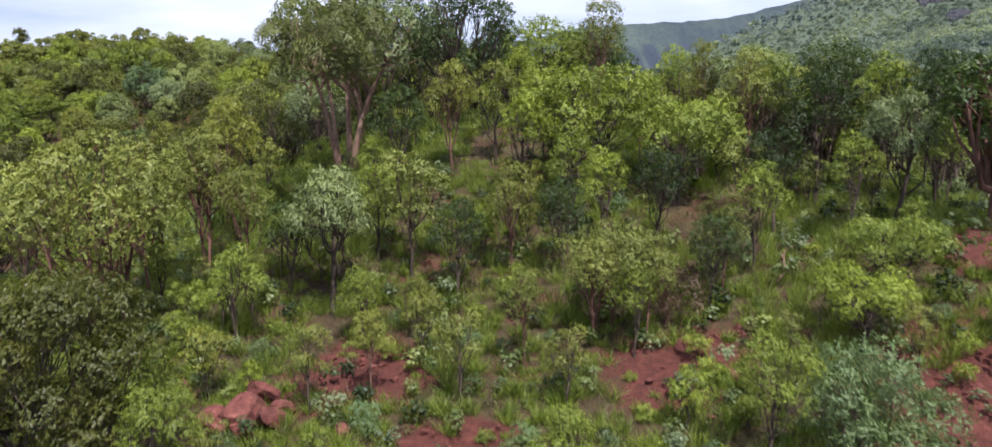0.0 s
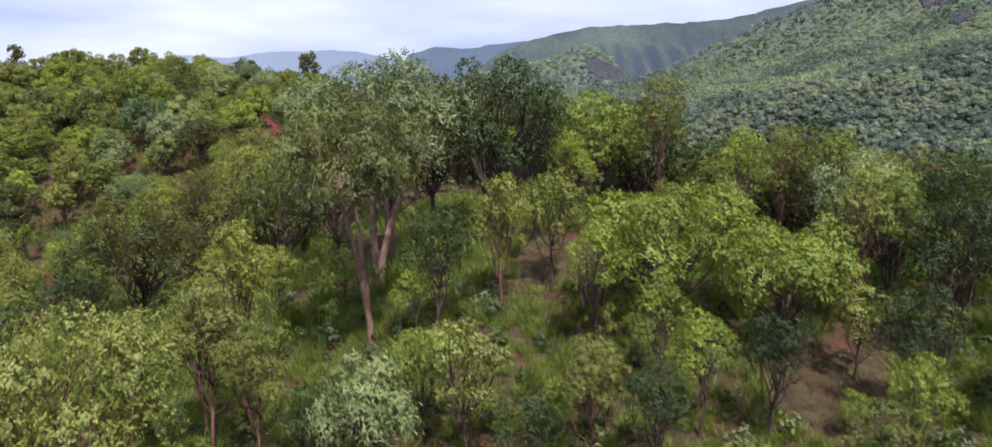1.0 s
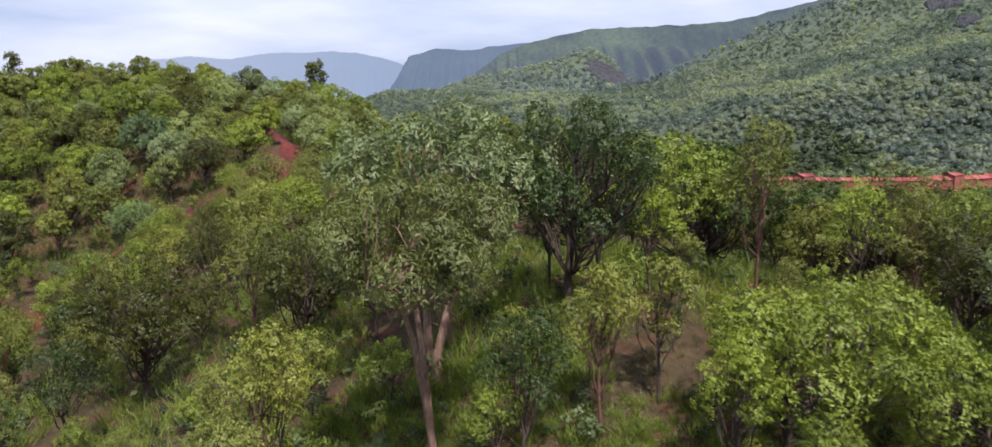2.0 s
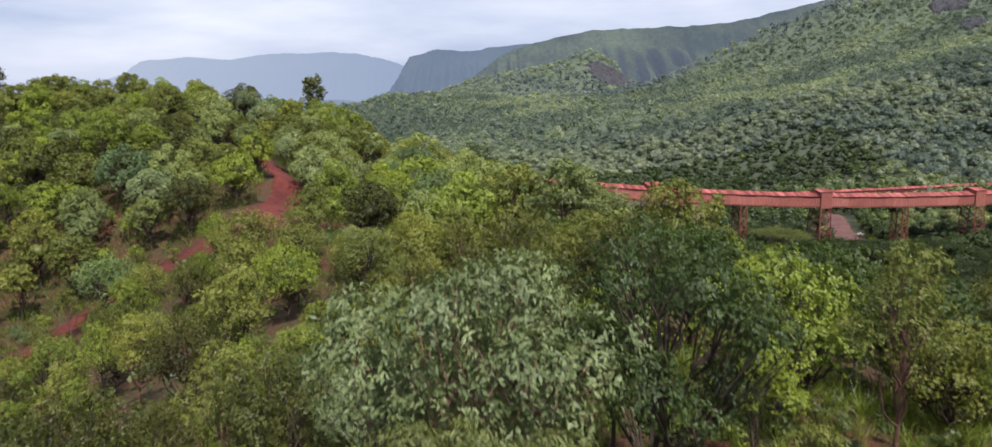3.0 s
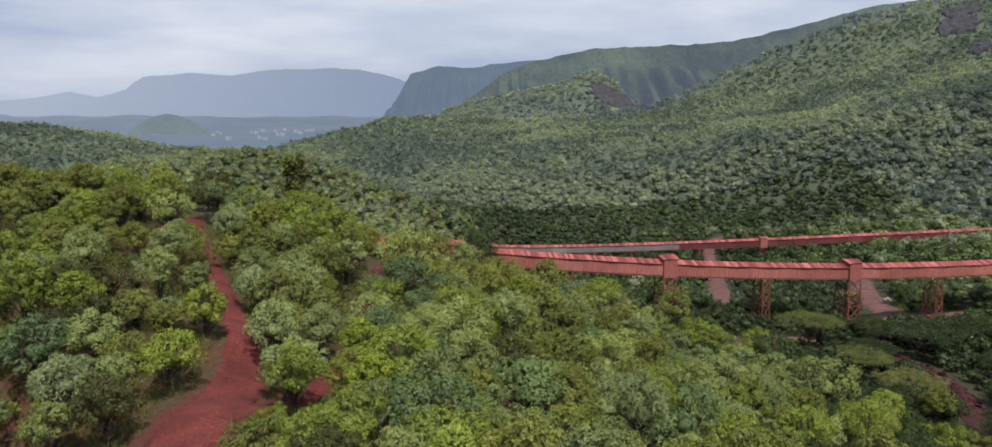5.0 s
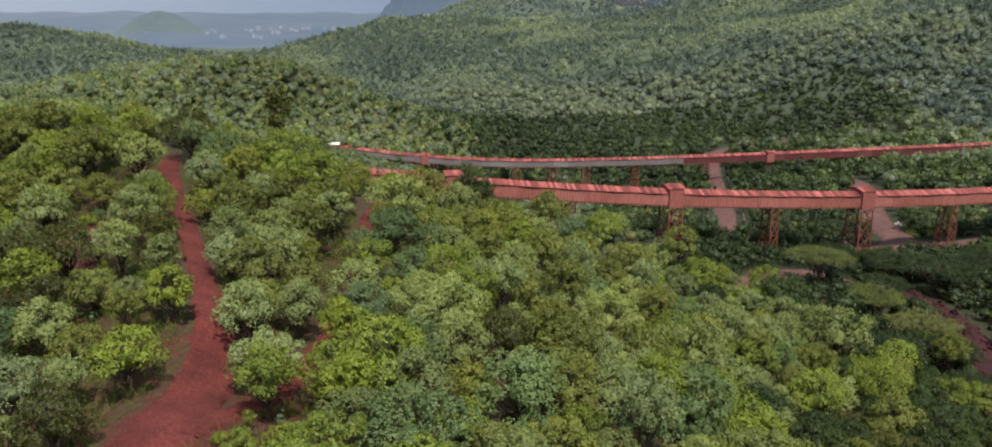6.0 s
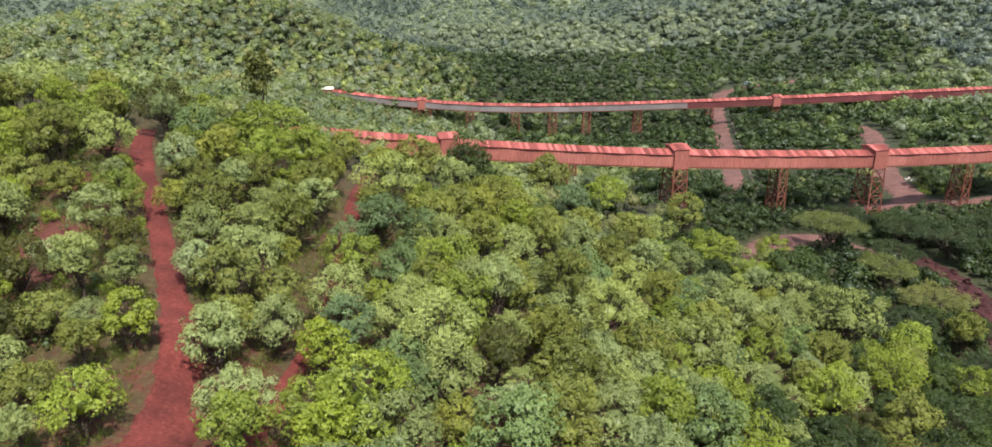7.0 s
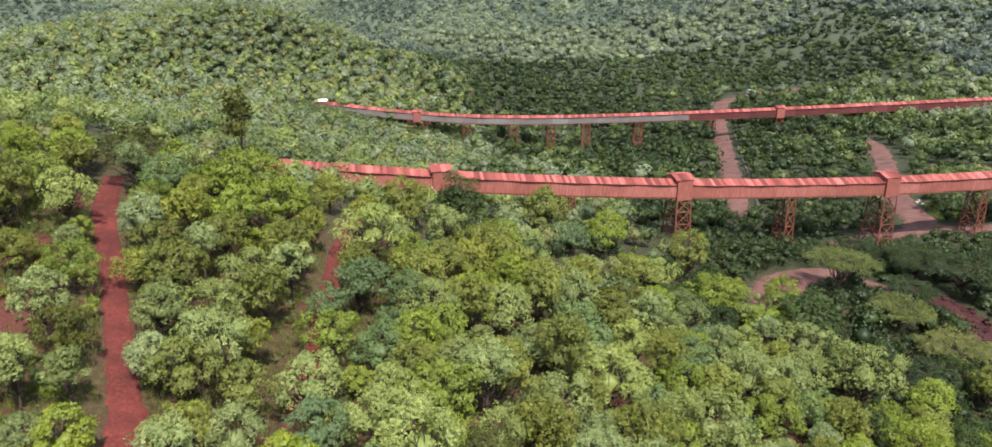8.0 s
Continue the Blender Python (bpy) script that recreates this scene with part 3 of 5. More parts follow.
def hazy_plain():
    xs, ys = np.linspace(-3600, 900, 120), np.linspace(1480, 4300, 80)
    X, Y = np.meshgrid(xs, ys)
    Z = -57 + 5 * ripple(X, Y, 500, 77) + 18 * np.clip(ripple(X, Y, 420, 78), 0, 1)
    Z = Z + 30 * np.exp(-((X + 1050) ** 2 + (Y - 2150) ** 2) / 260 ** 2)
    Z[0], Z[:, -1] = -75, -75
    i = np.arange(119 * 79)
    i = (i // 119) * 120 + i % 119
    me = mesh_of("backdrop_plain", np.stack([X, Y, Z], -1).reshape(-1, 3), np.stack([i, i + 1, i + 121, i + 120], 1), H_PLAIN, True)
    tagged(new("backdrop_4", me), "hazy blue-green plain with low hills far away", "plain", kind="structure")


hazy_plain()


def far_hill(x, y, top, wide):
    """A small grassy hill on the plain."""
    n = 40
    u, w = np.meshgrid(np.linspace(-1, 1, n), np.linspace(-1, 1, n))
    d = np.hypot(u + 0.18 * np.sin(3 * w), w)
    X, Y = x + u * wide, y + w * wide
    Z = -66 + (top + 66) * (0.5 + 0.5 * np.cos(np.pi * np.clip(d, 0, 1))) ** 0.8 + 2.0 * ripple(X, Y, 40, 5) * (d < 0.9)
    i = np.arange((n - 1) ** 2)
    i = (i // (n - 1)) * n + i % (n - 1)
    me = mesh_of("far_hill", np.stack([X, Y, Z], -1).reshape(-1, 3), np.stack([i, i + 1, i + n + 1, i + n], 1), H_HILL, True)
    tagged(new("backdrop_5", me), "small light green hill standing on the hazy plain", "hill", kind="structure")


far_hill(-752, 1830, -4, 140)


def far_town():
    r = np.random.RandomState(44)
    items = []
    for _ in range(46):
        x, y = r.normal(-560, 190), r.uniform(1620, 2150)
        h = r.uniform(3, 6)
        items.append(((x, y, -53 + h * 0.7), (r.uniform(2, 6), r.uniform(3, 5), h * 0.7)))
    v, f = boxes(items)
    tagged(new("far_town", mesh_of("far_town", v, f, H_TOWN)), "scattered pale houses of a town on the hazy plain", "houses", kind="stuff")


far_town()
# ---- trees ----
def toned(me, tone):
    """Writes one tone a point, by which leaf sprays differ."""
    me.attributes.new("tone", "FLOAT", "POINT").data.foreach_set("value", np.asarray(tone, np.float32))
    return me


def build_tree(name, seed, tall, wide, stem, lobes, leaf, n, mat, bark, droop=0.0, flat=1.0, lobe=0.22, thin=0.4, stems=1, trunk_r=0.09, sides=3, twigs=0, dome=True, fork=2):
    """Meshes of one tree: limbs that fork to the lobes of the crown, and leaves in sprays over the lobes."""
    r = np.random.RandomState(seed)
    runs = []
    cz = (tall + stem) / 2
    hz = (tall - stem) / 2
    cen, rad = [], []
    for i in range(lobes):
        a = 2.399 * i + r.uniform(-0.5, 0.5)
        u = (i + 0.5) / lobes
        zz = 1 - 1.75 * u
        rr = math.sqrt(max(0.0, 1 - zz * zz)) * r.uniform(0.4, 0.86)
        zz += r.uniform(-0.22, 0.22)
        if dome:
            zz = 1 - 1.5 * u + r.uniform(-0.14, 0.14)
            rr = math.sqrt(max(0.0, 1 - min(1, zz * zz))) * r.uniform(0.66, 0.98)
        swell = 1 + (0.2 * math.sin(2 * a + seed) + 0.13 * math.sin(3 * a + 2 * seed + 2 * zz) if dome else 0)
        c = np.array([math.cos(a) * rr * swell * wide / 2, math.sin(a) * rr * swell * wide / 2, cz + zz * hz * (0.8 * (0.8 + 0.2 * swell) if dome else 0.68) * flat])
        cen.append(c)
        rad.append(wide * lobe * r.uniform(0.6, 1.3))
    bases, joins = [], []
    for s in range(stems):
        a = r.uniform(0, 6.28)
        off = 0 if stems == 1 else 0.10 * wide
        bx, by = math.cos(a) * off, math.sin(a) * off
        lean = r.uniform(-0.10, 0.10, 2) * tall * (1 if stems == 1 else 1.4)
        top = stem + 0.25 * (tall - stem)
        run = []
        for k in range(5):
            f = k / 4
            run.append(((bx + lean[0] * f * f + r.uniform(-0.04, 0.04), by + lean[1] * f * f + r.uniform(-0.04, 0.04), -0.5 + (top + 0.5) * f), trunk_r * (1.35 - 0.75 * f) * (1.25 if k == 0 else 1)))
        runs.append(run)
        bases.append(run)
        joins.append((0, 0))
    for i, c in enumerate(cen):
        run = bases[i % stems]
        k = fork + int(r.randint(0, 3))
        p0 = np.array(run[min(k, 4)][0])
        mid = p0 * 0.5 + c * 0.5 + r.uniform(-0.2, 0.2, 3) * wide * 0.5 + np.array([0, 0, -0.05 * tall])
        bend = p0 * 0.55 + mid * 0.45 + r.uniform(-0.05, 0.05, 3) * wide
        joins.append((i % stems, min(k, 4)))
        here = len(runs)
        runs.append([(tuple(p0), trunk_r * 0.52), (tuple(bend), trunk_r * 0.42), (tuple(mid), trunk_r * 0.3), (tuple(c), trunk_r * 0.14)])
        for j in range(twigs):
            e = c + unit(r.normal(size=3) + np.array([0, 0, 0.5])) * rad[i] * 0.85
            joins.append((here, 2))
            runs.append([(tuple(mid), trunk_r * 0.24), (tuple((mid + e) / 2 + r.uniform(-0.05, 0.05, 3) * wide), trunk_r * 0.17), (tuple(e), trunk_r * 0.07)])
    tv, tf = tubes(runs, sides, joins)
    trunk = mesh_of(name + "_limbs", tv, tf, bark, True)
    per = 7
    m = n // per
    cen, rad = np.array(cen), np.array(rad)
    w = rad ** 2
    li = r.choice(lobes, m, p=w / w.sum())
    d = r.normal(size=(m, 3))
    d[:, 2] = d[:, 2] * 0.9 + 0.55
    d = unit(d)
    shell = 1 - thin * r.uniform(0, 1, m) ** 1.7
    sp = cen[li] + d * (rad[li] * shell)[:, None] * np.array([1, 1, 0.82 * flat if flat < 1 else 0.85])
    sp = np.repeat(sp, per, 0)
    dd = np.repeat(d, per, 0)
    tone = np.repeat(np.clip(r.normal(0.5, 0.22, lobes)[li] + r.normal(0, 0.12, m), 0, 1), per * 4)
    if flat < 0.6:
        out = unit(sp * np.array([1, 1, 0]) + 1e-6)
        v, f = leaf_quads(sp + r.normal(size=sp.shape) * leaf[0] * 0.3, unit(out + r.normal(size=sp.shape) * np.array([0.7, 0.7, 0.2])), unit(np.array([0, 0, 1.0]) + dd * 0.45), leaf[0] * r.uniform(0.6, 1.3, len(sp)), np.full(len(sp), leaf[0] * leaf[1]))
        return trunk, toned(mesh_of(name + "_leaves", v, split_quads(f), mat, True), tone)
    if dome:
        out = unit((sp - np.array([0, 0, cz - hz * 0.3])) / np.array([wide / 2, wide / 2, hz]))
        dd = unit(dd * 0.9 + out * 0.35)
    ax = unit(np.cross(dd, r.normal(size=sp.shape)) + dd * 0.3 + r.normal(size=sp.shape) * 0.25 + np.array([0, 0, -droop]))
    nr = unit(dd + np.array([0, 0, 0.3]) + r.normal(size=sp.shape) * 0.2)
    ln = leaf[0] * r.uniform(0.65, 1.25, len(sp))
    v, f = leaf_quads(sp + r.normal(size=sp.shape) * leaf[0] * 0.35, ax, nr, ln, ln * leaf[1])
    f = split_quads(f)
    if dome:
        bv, bf = lump(1)
        bump = 1 + 0.18 * np.sin(bv @ r.normal(size=3) * 3 + 1) * np.cos(bv @ r.normal(size=3) * 4)
        bv = bv * bump[:, None] * np.array([wide * 0.17, wide * 0.17, hz * 0.3]) + np.array([0, 0, cz - hz * 0.22])
        f = np.concatenate([f, bf + len(v)])
        v = np.concatenate([v, bv])
        tone = np.concatenate([tone, np.full(len(bv), 0.5)])
    return trunk, toned(mesh_of(name + "_leaves", v, f, mat, True), tone)


# kind: name, label, then the arguments of build_tree
KINDS = {
    "olive": ("broadleaf_tree", "broadleaf tree with dense olive green crown", dict(tall=5.0, wide=4.8, stem=1.1, lobes=44, leaf=(0.113, 0.8), n=11243, mat=L_OLIVE, bark=M_BARK, lobe=0.105, thin=0.2)),
    "olive2": ("broadleaf_tree", "broadleaf tree with dense olive green crown", dict(tall=5.8, wide=4.6, stem=1.5, lobes=44, leaf=(0.113, 0.8), n=11243, mat=L_OLIVE, bark=M_BARK, lobe=0.105, thin=0.2)),
    "green": ("spreading_tree", "spreading tree with fresh green crown", dict(tall=4.8, wide=4.8, stem=1.0, lobes=44, leaf=(0.105, 0.8), n=11243, mat=L_GREEN, bark=M_BARK, lobe=0.105, thin=0.2)),
    "green2": ("spreading_tree", "spreading tree with fresh green crown", dict(tall=5.4, wide=4.4, stem=1.3, lobes=44, leaf=(0.105, 0.8), n=11243, mat=L_GREEN, bark=M_BARK, lobe=0.105, thin=0.2)),
    "pale": ("silver_leaf_tree", "tree with silvery grey-green clustered leaves", dict(tall=4.9, wide=4.3, stem=1.4, lobes=44, leaf=(0.105, 0.6), n=11243, mat=L_PALE, bark=M_BARK, lobe=0.105, thin=0.2)),
    "blue": ("rounded_tree", "rounded tree with bluish green crown", dict(tall=4.6, wide=4.6, stem=0.9, lobes=44, leaf=(0.103, 0.8), n=11243, mat=L_BLUE, bark=M_BARK, lobe=0.105, thin=0.2)),
    "blue2": ("rounded_tree", "rounded tree with bluish green crown", dict(tall=5.2, wide=4.8, stem=1.1, lobes=44, leaf=(0.103, 0.8), n=11243, mat=L_BLUE, bark=M_BARK, lobe=0.105, thin=0.2)),
    "sage": ("sage_tree", "rounded tree with pale sage green crown", dict(tall=5.0, wide=4.6, stem=1.1, lobes=44, leaf=(0.100, 0.75), n=11243, mat=L_SAGE, bark=M_BARK, lobe=0.105, thin=0.2)),
    "sage2": ("sage_tree", "rounded tree with pale sage green crown", dict(tall=5.5, wide=5.0, stem=1.3, lobes=44, leaf=(0.100, 0.75), n=12116, mat=L_SAGE, bark=M_BARK, lobe=0.105, thin=0.2)),
    "deep": ("broadleaf_tree", "broadleaf tree with deep green crown", dict(tall=5.2, wide=4.6, stem=1.3, lobes=44, leaf=(0.109, 0.75), n=10662, mat=L_DEEP, bark=M_BARK, lobe=0.105, thin=0.2)),
    "yellow": ("young_tree", "small tree with yellowish green crown", dict(tall=4.0, wide=3.4, stem=0.9, lobes=44, leaf=(0.113, 0.75), n=8723, mat=L_YELLOW, bark=M_BARK, lobe=0.105, thin=0.25)),
    "dark": ("dark_leaved_tree", "tree with dark green dense crown", dict(tall=4.8, wide=4.8, stem=1.0, lobes=44, leaf=(0.133, 0.75), n=9208, mat=L_DARK, bark=M_BARK, lobe=0.105, thin=0.25)),
    "acacia": ("acacia_tree", "umbrella acacia with flat feathery crown in the valley", dict(dome=False, tall=4.4, wide=9.0, stem=2.3, lobes=30, leaf=(0.42, 0.16), n=6500, mat=L_ACACIA, bark=M_BARK, flat=0.5, lobe=0.12, trunk_r=0.17, thin=0.7, sides=5, twigs=2)),
    "umbrella_acacia": ("acacia_tree", "tall umbrella acacia beside the bare clearing", dict(dome=False, tall=5.6, wide=8.8, stem=3.6, lobes=30, leaf=(0.34, 0.16), n=7500, mat=L_ACACIA, bark=M_BARK, flat=0.5, lobe=0.12, trunk_r=0.2, thin=0.7, sides=6, twigs=2)),
    "olive_acacia": ("acacia_tree", "spreading acacia with yellowish olive feathery crown", dict(dome=False, tall=4.2, wide=8.6, stem=2.0, lobes=30, leaf=(0.36, 0.16), n=7000, mat=L_OLIVE_ACACIA, bark=M_BARK, flat=0.55, lobe=0.12, trunk_r=0.17, thin=0.7, sides=5, twigs=2)),
    "dark_acacia": ("acacia_tree", "broad dark acacia with layered feathery crown in the valley", dict(dome=False, tall=4.2, wide=9.0, stem=1.6, lobes=32, leaf=(0.42, 0.16), n=6500, mat=L_ACACIA_DARK, bark=M_BARK, flat=0.55, lobe=0.12, trunk_r=0.17, thin=0.7, sides=5, twigs=2)),
    "tall": ("tall_tree", "tall slender dark tree standing over the canopy", dict(dome=False, tall=9.5, wide=3.2, stem=4.0, lobes=13, leaf=(0.4, 0.5), n=1400, mat=L_DEEP, bark=M_BARK, lobe=0.22, trunk_r=0.13)),
    "near_deep": ("broadleaf_tree", "leafy tree with deep green glossy leaves", dict(dome=False, tall=4.4, wide=4.4, stem=0.4, lobes=40, leaf=(0.084, 0.5), n=30000, mat=L_DEEP, bark=M_BARK, lobe=0.13, trunk_r=0.06, stems=3, sides=6, twigs=3)),
    "near_dark": ("dark_leaved_tree", "tall tree with dark green crown on the knoll", dict(dome=False, tall=6.4, wide=5.6, stem=1.5, lobes=22, leaf=(0.106, 0.5), n=15980, mat=L_DARK, bark=M_BARK, lobe=0.135, trunk_r=0.12, sides=6, twigs=3)),
    "near_gum": ("eucalyptus_tree", "tall tree with drooping leaves and pale peeling trunk", dict(dome=False, tall=7.2, wide=4.8, stem=3.9, lobes=34, leaf=(0.150, 0.24), n=18331, mat=L_DULL, bark=M_PALE_BARK, droop=0.6, lobe=0.125, trunk_r=0.085, stems=2, sides=7, twigs=1, fork=4)),
    "near_silver": ("silver_leaf_tree", "spreading tree with silvery leaf rosettes and pale limbs", dict(dome=False, tall=6.2, wide=5.4, stem=2.4, lobes=30, leaf=(0.140, 0.36), n=14742, mat=L_PALE, bark=M_PALE_BARK, droop=0.25, lobe=0.14, trunk_r=0.10, stems=3, sides=6, twigs=3)),
    "near_thick": ("dark_leaved_tree", "dark tree with thick reddish brown trunk", dict(dome=False, tall=4.8, wide=3.8, stem=1.7, lobes=20, leaf=(0.155, 0.5), n=4680, mat=L_DARK, bark=M_RED_BARK, lobe=0.17, trunk_r=0.22, sides=8, twigs=3)),
    "near_dry": ("dry_bush", "leafless reddish brown dry bush", dict(dome=False, tall=1.5, wide=1.7, stem=0.1, lobes=14, leaf=(0.16, 0.12), n=700, mat=L_DRY, bark=M_RED_BARK, lobe=0.2, trunk_r=0.025, stems=5, sides=4, twigs=4)),
    "near_pale": ("silver_leaf_tree", "small tree with silvery drooping leaf clusters", dict(dome=False, tall=3.9, wide=2.6, stem=1.6, lobes=15, leaf=(0.129, 0.26), n=5049, mat=L_PALE, bark=M_BARK, droop=0.5, lobe=0.17, trunk_r=0.07, sides=6, twigs=3)),
    "near_olive": ("broadleaf_tree", "spreading tree with small olive leaves", dict(dome=False, tall=4.4, wide=4.6, stem=1.3, lobes=24, leaf=(0.074, 0.5), n=19760, mat=L_OLIVE, bark=M_RED_BARK, lobe=0.145, trunk_r=0.06, stems=3, sides=6, twigs=3)),
    "near_green": ("spreading_tree", "spreading tree with fresh green feathery crown", dict(dome=False, tall=3.6, wide=4.4, stem=0.9, lobes=22, leaf=(0.089, 0.42), n=15368, mat=L_GREEN, bark=M_BARK, lobe=0.16, flat=0.8, trunk_r=0.07, stems=2, sides=6, twigs=3)),
    "near_thin": ("sapling", "slender open sapling with dark stem", dict(dome=False, tall=3.6, wide=1.8, stem=1.3, lobes=11, leaf=(0.110, 0.42), n=2085, mat=L_OLIVE, bark=M_BARK, lobe=0.19, trunk_r=0.045, sides=5, twigs=2)),
    "near_sapling": ("sapling", "slender open sapling with fresh green leaves", dict(dome=False, tall=2.7, wide=1.5, stem=0.7, lobes=10, leaf=(0.110, 0.42), n=1865, mat=L_GREEN, bark=M_BARK, lobe=0.2, trunk_r=0.035, sides=5, twigs=2)),
    "near_shrub": ("shrub", "small leafy shrub among grass tufts", dict(dome=False, tall=1.1, wide=1.3, stem=0.05, lobes=8, leaf=(0.090, 0.42), n=1638, mat=L_GREEN, bark=M_BARK, stems=3, trunk_r=0.02, lobe=0.22)),
    "near_bluish": ("shrub", "small grey-green shrub among grass tufts", dict(dome=False, tall=1.2, wide=1.3, stem=0.05, lobes=8, leaf=(0.090, 0.36), n=1638, mat=L_BLUE, bark=M_BARK, stems=3, trunk_r=0.02, lobe=0.22)),
    "near_yellow": ("shrub", "small yellow-green shrub among grass tufts", dict(dome=False, tall=1.5, wide=1.2, stem=0.2, lobes=8, leaf=(0.090, 0.45), n=1511, mat=L_YELLOW, bark=M_BARK, stems=3, trunk_r=0.02, lobe=0.2)),
    "slim_green": ("slender_tree", "slender tree with bare trunk and fresh green open crown", dict(dome=False, tall=5.2, wide=3.0, stem=2.3, lobes=16, leaf=(0.084, 0.5), n=7025, mat=L_GREEN, bark=M_BARK, lobe=0.18, trunk_r=0.06, sides=5, twigs=2)),
    "slim_olive": ("slender_tree", "slender tree with bare trunk and olive open crown", dict(dome=False, tall=5.6, wide=2.8, stem=2.6, lobes=15, leaf=(0.084, 0.5), n=6585, mat=L_OLIVE, bark=M_RED_BARK, lobe=0.18, trunk_r=0.06, sides=5, twigs=2)),
    "slim_dark": ("slender_tree", "slender tree with bare trunk and dark green crown", dict(dome=False, tall=5.4, wide=3.2, stem=2.2, lobes=16, leaf=(0.090, 0.5), n=7025, mat=L_DARK, bark=M_BARK, lobe=0.18, trunk_r=0.07, sides=5, twigs=2)),
    "near_blue": ("bush", "rounded grey-green bush on the red bank", dict(dome=False, tall=2.3, wide=2.7, stem=0.1, lobes=20, leaf=(0.092, 0.3), n=9100, mat=L_BLUE, bark=M_BARK, stems=4, lobe=0.18, trunk_r=0.03, sides=5)),
}
FIRST = {}


def plant(kind, x, y, s=1.0, turn=0.0, variant=0, sink=0.0, squash=1.0):
    """Stands a tree of that kind on the ground."""
    m = Matrix.Translation((x, y, height(x, y) - sink)) @ Matrix.Rotation(turn, 4, "Z") @ Matrix.Diagonal((s, s, s * squash, 1))
    key = (kind, variant)
    if key in FIRST:
        f = FIRST[key].scale
        return copy_thing(FIRST[key], m @ Matrix.Diagonal((1 / f[0], 1 / f[1], 1 / f[2], 1)))
    name, label, spec = KINDS[kind]
    trunk, crown = build_tree(kind, 100 + 17 * variant + sum(map(ord, kind)), **spec)
    e = tagged(new(name), label, "shrub" if name in ("shrub", "bush", "dry_bush") else "tree", name.replace("_", " ") + "s of the hillside")
    part("trunk", trunk, e)
    part("crown", crown, e)
    e.matrix_basis = m
    FIRST[key] = e
    return e


for kind in ("olive", "olive2", "green", "green2", "pale", "blue", "yellow", "dark", "sage", "deep"):
    a, b, c = KINDS[kind]
    c = dict(c)
    c["leaf"], c["n"], c["lobe"], c["lobes"] = (c["leaf"][0] * 0.8, c["leaf"][1] * 0.8), int(c["n"] * 1.25), 0.125, 38
    c["twigs"], c["dome"], c["thin"] = 1, False, 0.35
    KINDS["fine_" + kind] = (a, b, c)
    if kind in ("olive", "green", "pale", "olive2", "blue", "sage"):
        c = dict(KINDS[kind][2])
        c["tall"], c["wide"], c["stem"], c["lobes"], c["lobe"], c["dome"], c["thin"], c["sides"] = c["tall"] * 1.18, c["wide"] * 0.88, c["stem"] * 2.0, 30, 0.125, False, 0.35, 4
        KINDS["open_" + kind] = (a, b.replace("dense ", "open ").replace("rounded", "open-crowned"), c)

rng = random.Random(7)
LANES = [(TRACK_A, 1.6), (TRACK_B, 1.3), (TRACK_C, 1.0), (ROAD_V, 2.4), (ROAD_W, 3.0), (ROAD_X, 2.0), (CLEARING, 2.0), (STREAM, 2.0)]


def lane_gap(x, y):
    """Distance from the nearest lane's edge."""
    best = 1e9
    for pts, _ in LANES:
        for (ax, ay, aw), (bx, by, bw) in zip(pts, pts[1:]):
            dx, dy = bx - ax, by - ay
            f = min(1, max(0, ((x - ax) * dx + (y - ay) * dy) / (dx * dx + dy * dy)))
            best = min(best, math.hypot(x - ax - f * dx, y - ay - f * dy) - aw - f * (bw - aw))
    return best


# trees of the knoll: kind, x, y, size, turn
KNOLL_TREES = [
    ("near_gum", -5.4, 25.8, 0.95, 0.4), ("near_silver", -5.0, 30.2, 1.13, 2.6), ("near_dark", -1.7, 31.7, 1.0, 0.9), ("near_green", 2.9, 25.2, 1.15, 1.2), ("near_green", 5.6, 24.5, 0.95, 3.3),
    ("near_pale", -4.2, 19.6, 1.0, 0.3), ("near_olive", -10.2, 19.6, 1.3, 1.9), ("near_deep", -7.8, 13.2, 1.0, 0.2), ("near_pale", 8.9, 27.2, 1.15, 2.0), ("near_dark", 12.5, 27.5, 0.75, 4.0),
    ("near_pale", 10.4, 20.2, 0.9, 5.0), ("near_thick", 11.9, 18.4, 0.9, 1.0), ("near_dry", 4.0, 17.4, 1.0, 0.5), ("near_olive", 2.6, 17.6, 0.62, 2.2), ("near_blue", 6.2, 12.6, 1.0, 0.0), ("near_thin", -2.3, 20.9, 1.0, 1.0),
    ("near_thin", -3.8, 15.2, 0.55, 3.0), ("near_thin", -0.7, 15.0, 0.55, 4.0), ("near_thin", 0.0, 27.0, 1.0, 2.0),
]
for k, x, y, sc, tn in KNOLL_TREES:
    plant(k, x, y, sc, tn)
taken = [(x, y, 1.5) for _, x, y, _, _ in KNOLL_TREES]


def free(x, y, gap):
    return all((x - a) ** 2 + (y - b) ** 2 > (gap + c * 0.5) ** 2 for a, b, c in taken)


def in_view(x, y, slack=10):
    return abs(x + 4) < 0.72 * max(0, y + 4) + slack


def scatter(n, x0, x1, y0, y1, gap, kinds, sizes, edge, variants=1, slack=8):
    """Tries n places and plants where there is room."""
    for _ in range(n):
        x, y = rng.uniform(x0, x1), rng.uniform(y0, y1)
        if not in_view(x, y, slack) or lane_gap(x, y) < edge or not free(x, y, gap):
            continue
        sc = rng.uniform(*sizes)
        plant(rng.choice(kinds), x, y, sc, rng.uniform(0, 6.28), rng.randrange(variants), 0.1, rng.uniform(0.9, 1.12))
        taken.append((x, y, gap))


# tall trees over the canopy
plant("tall", -33.5, 141, 1.15, 0.3)
plant("tall", -87, 148, 1.0, 2.0)
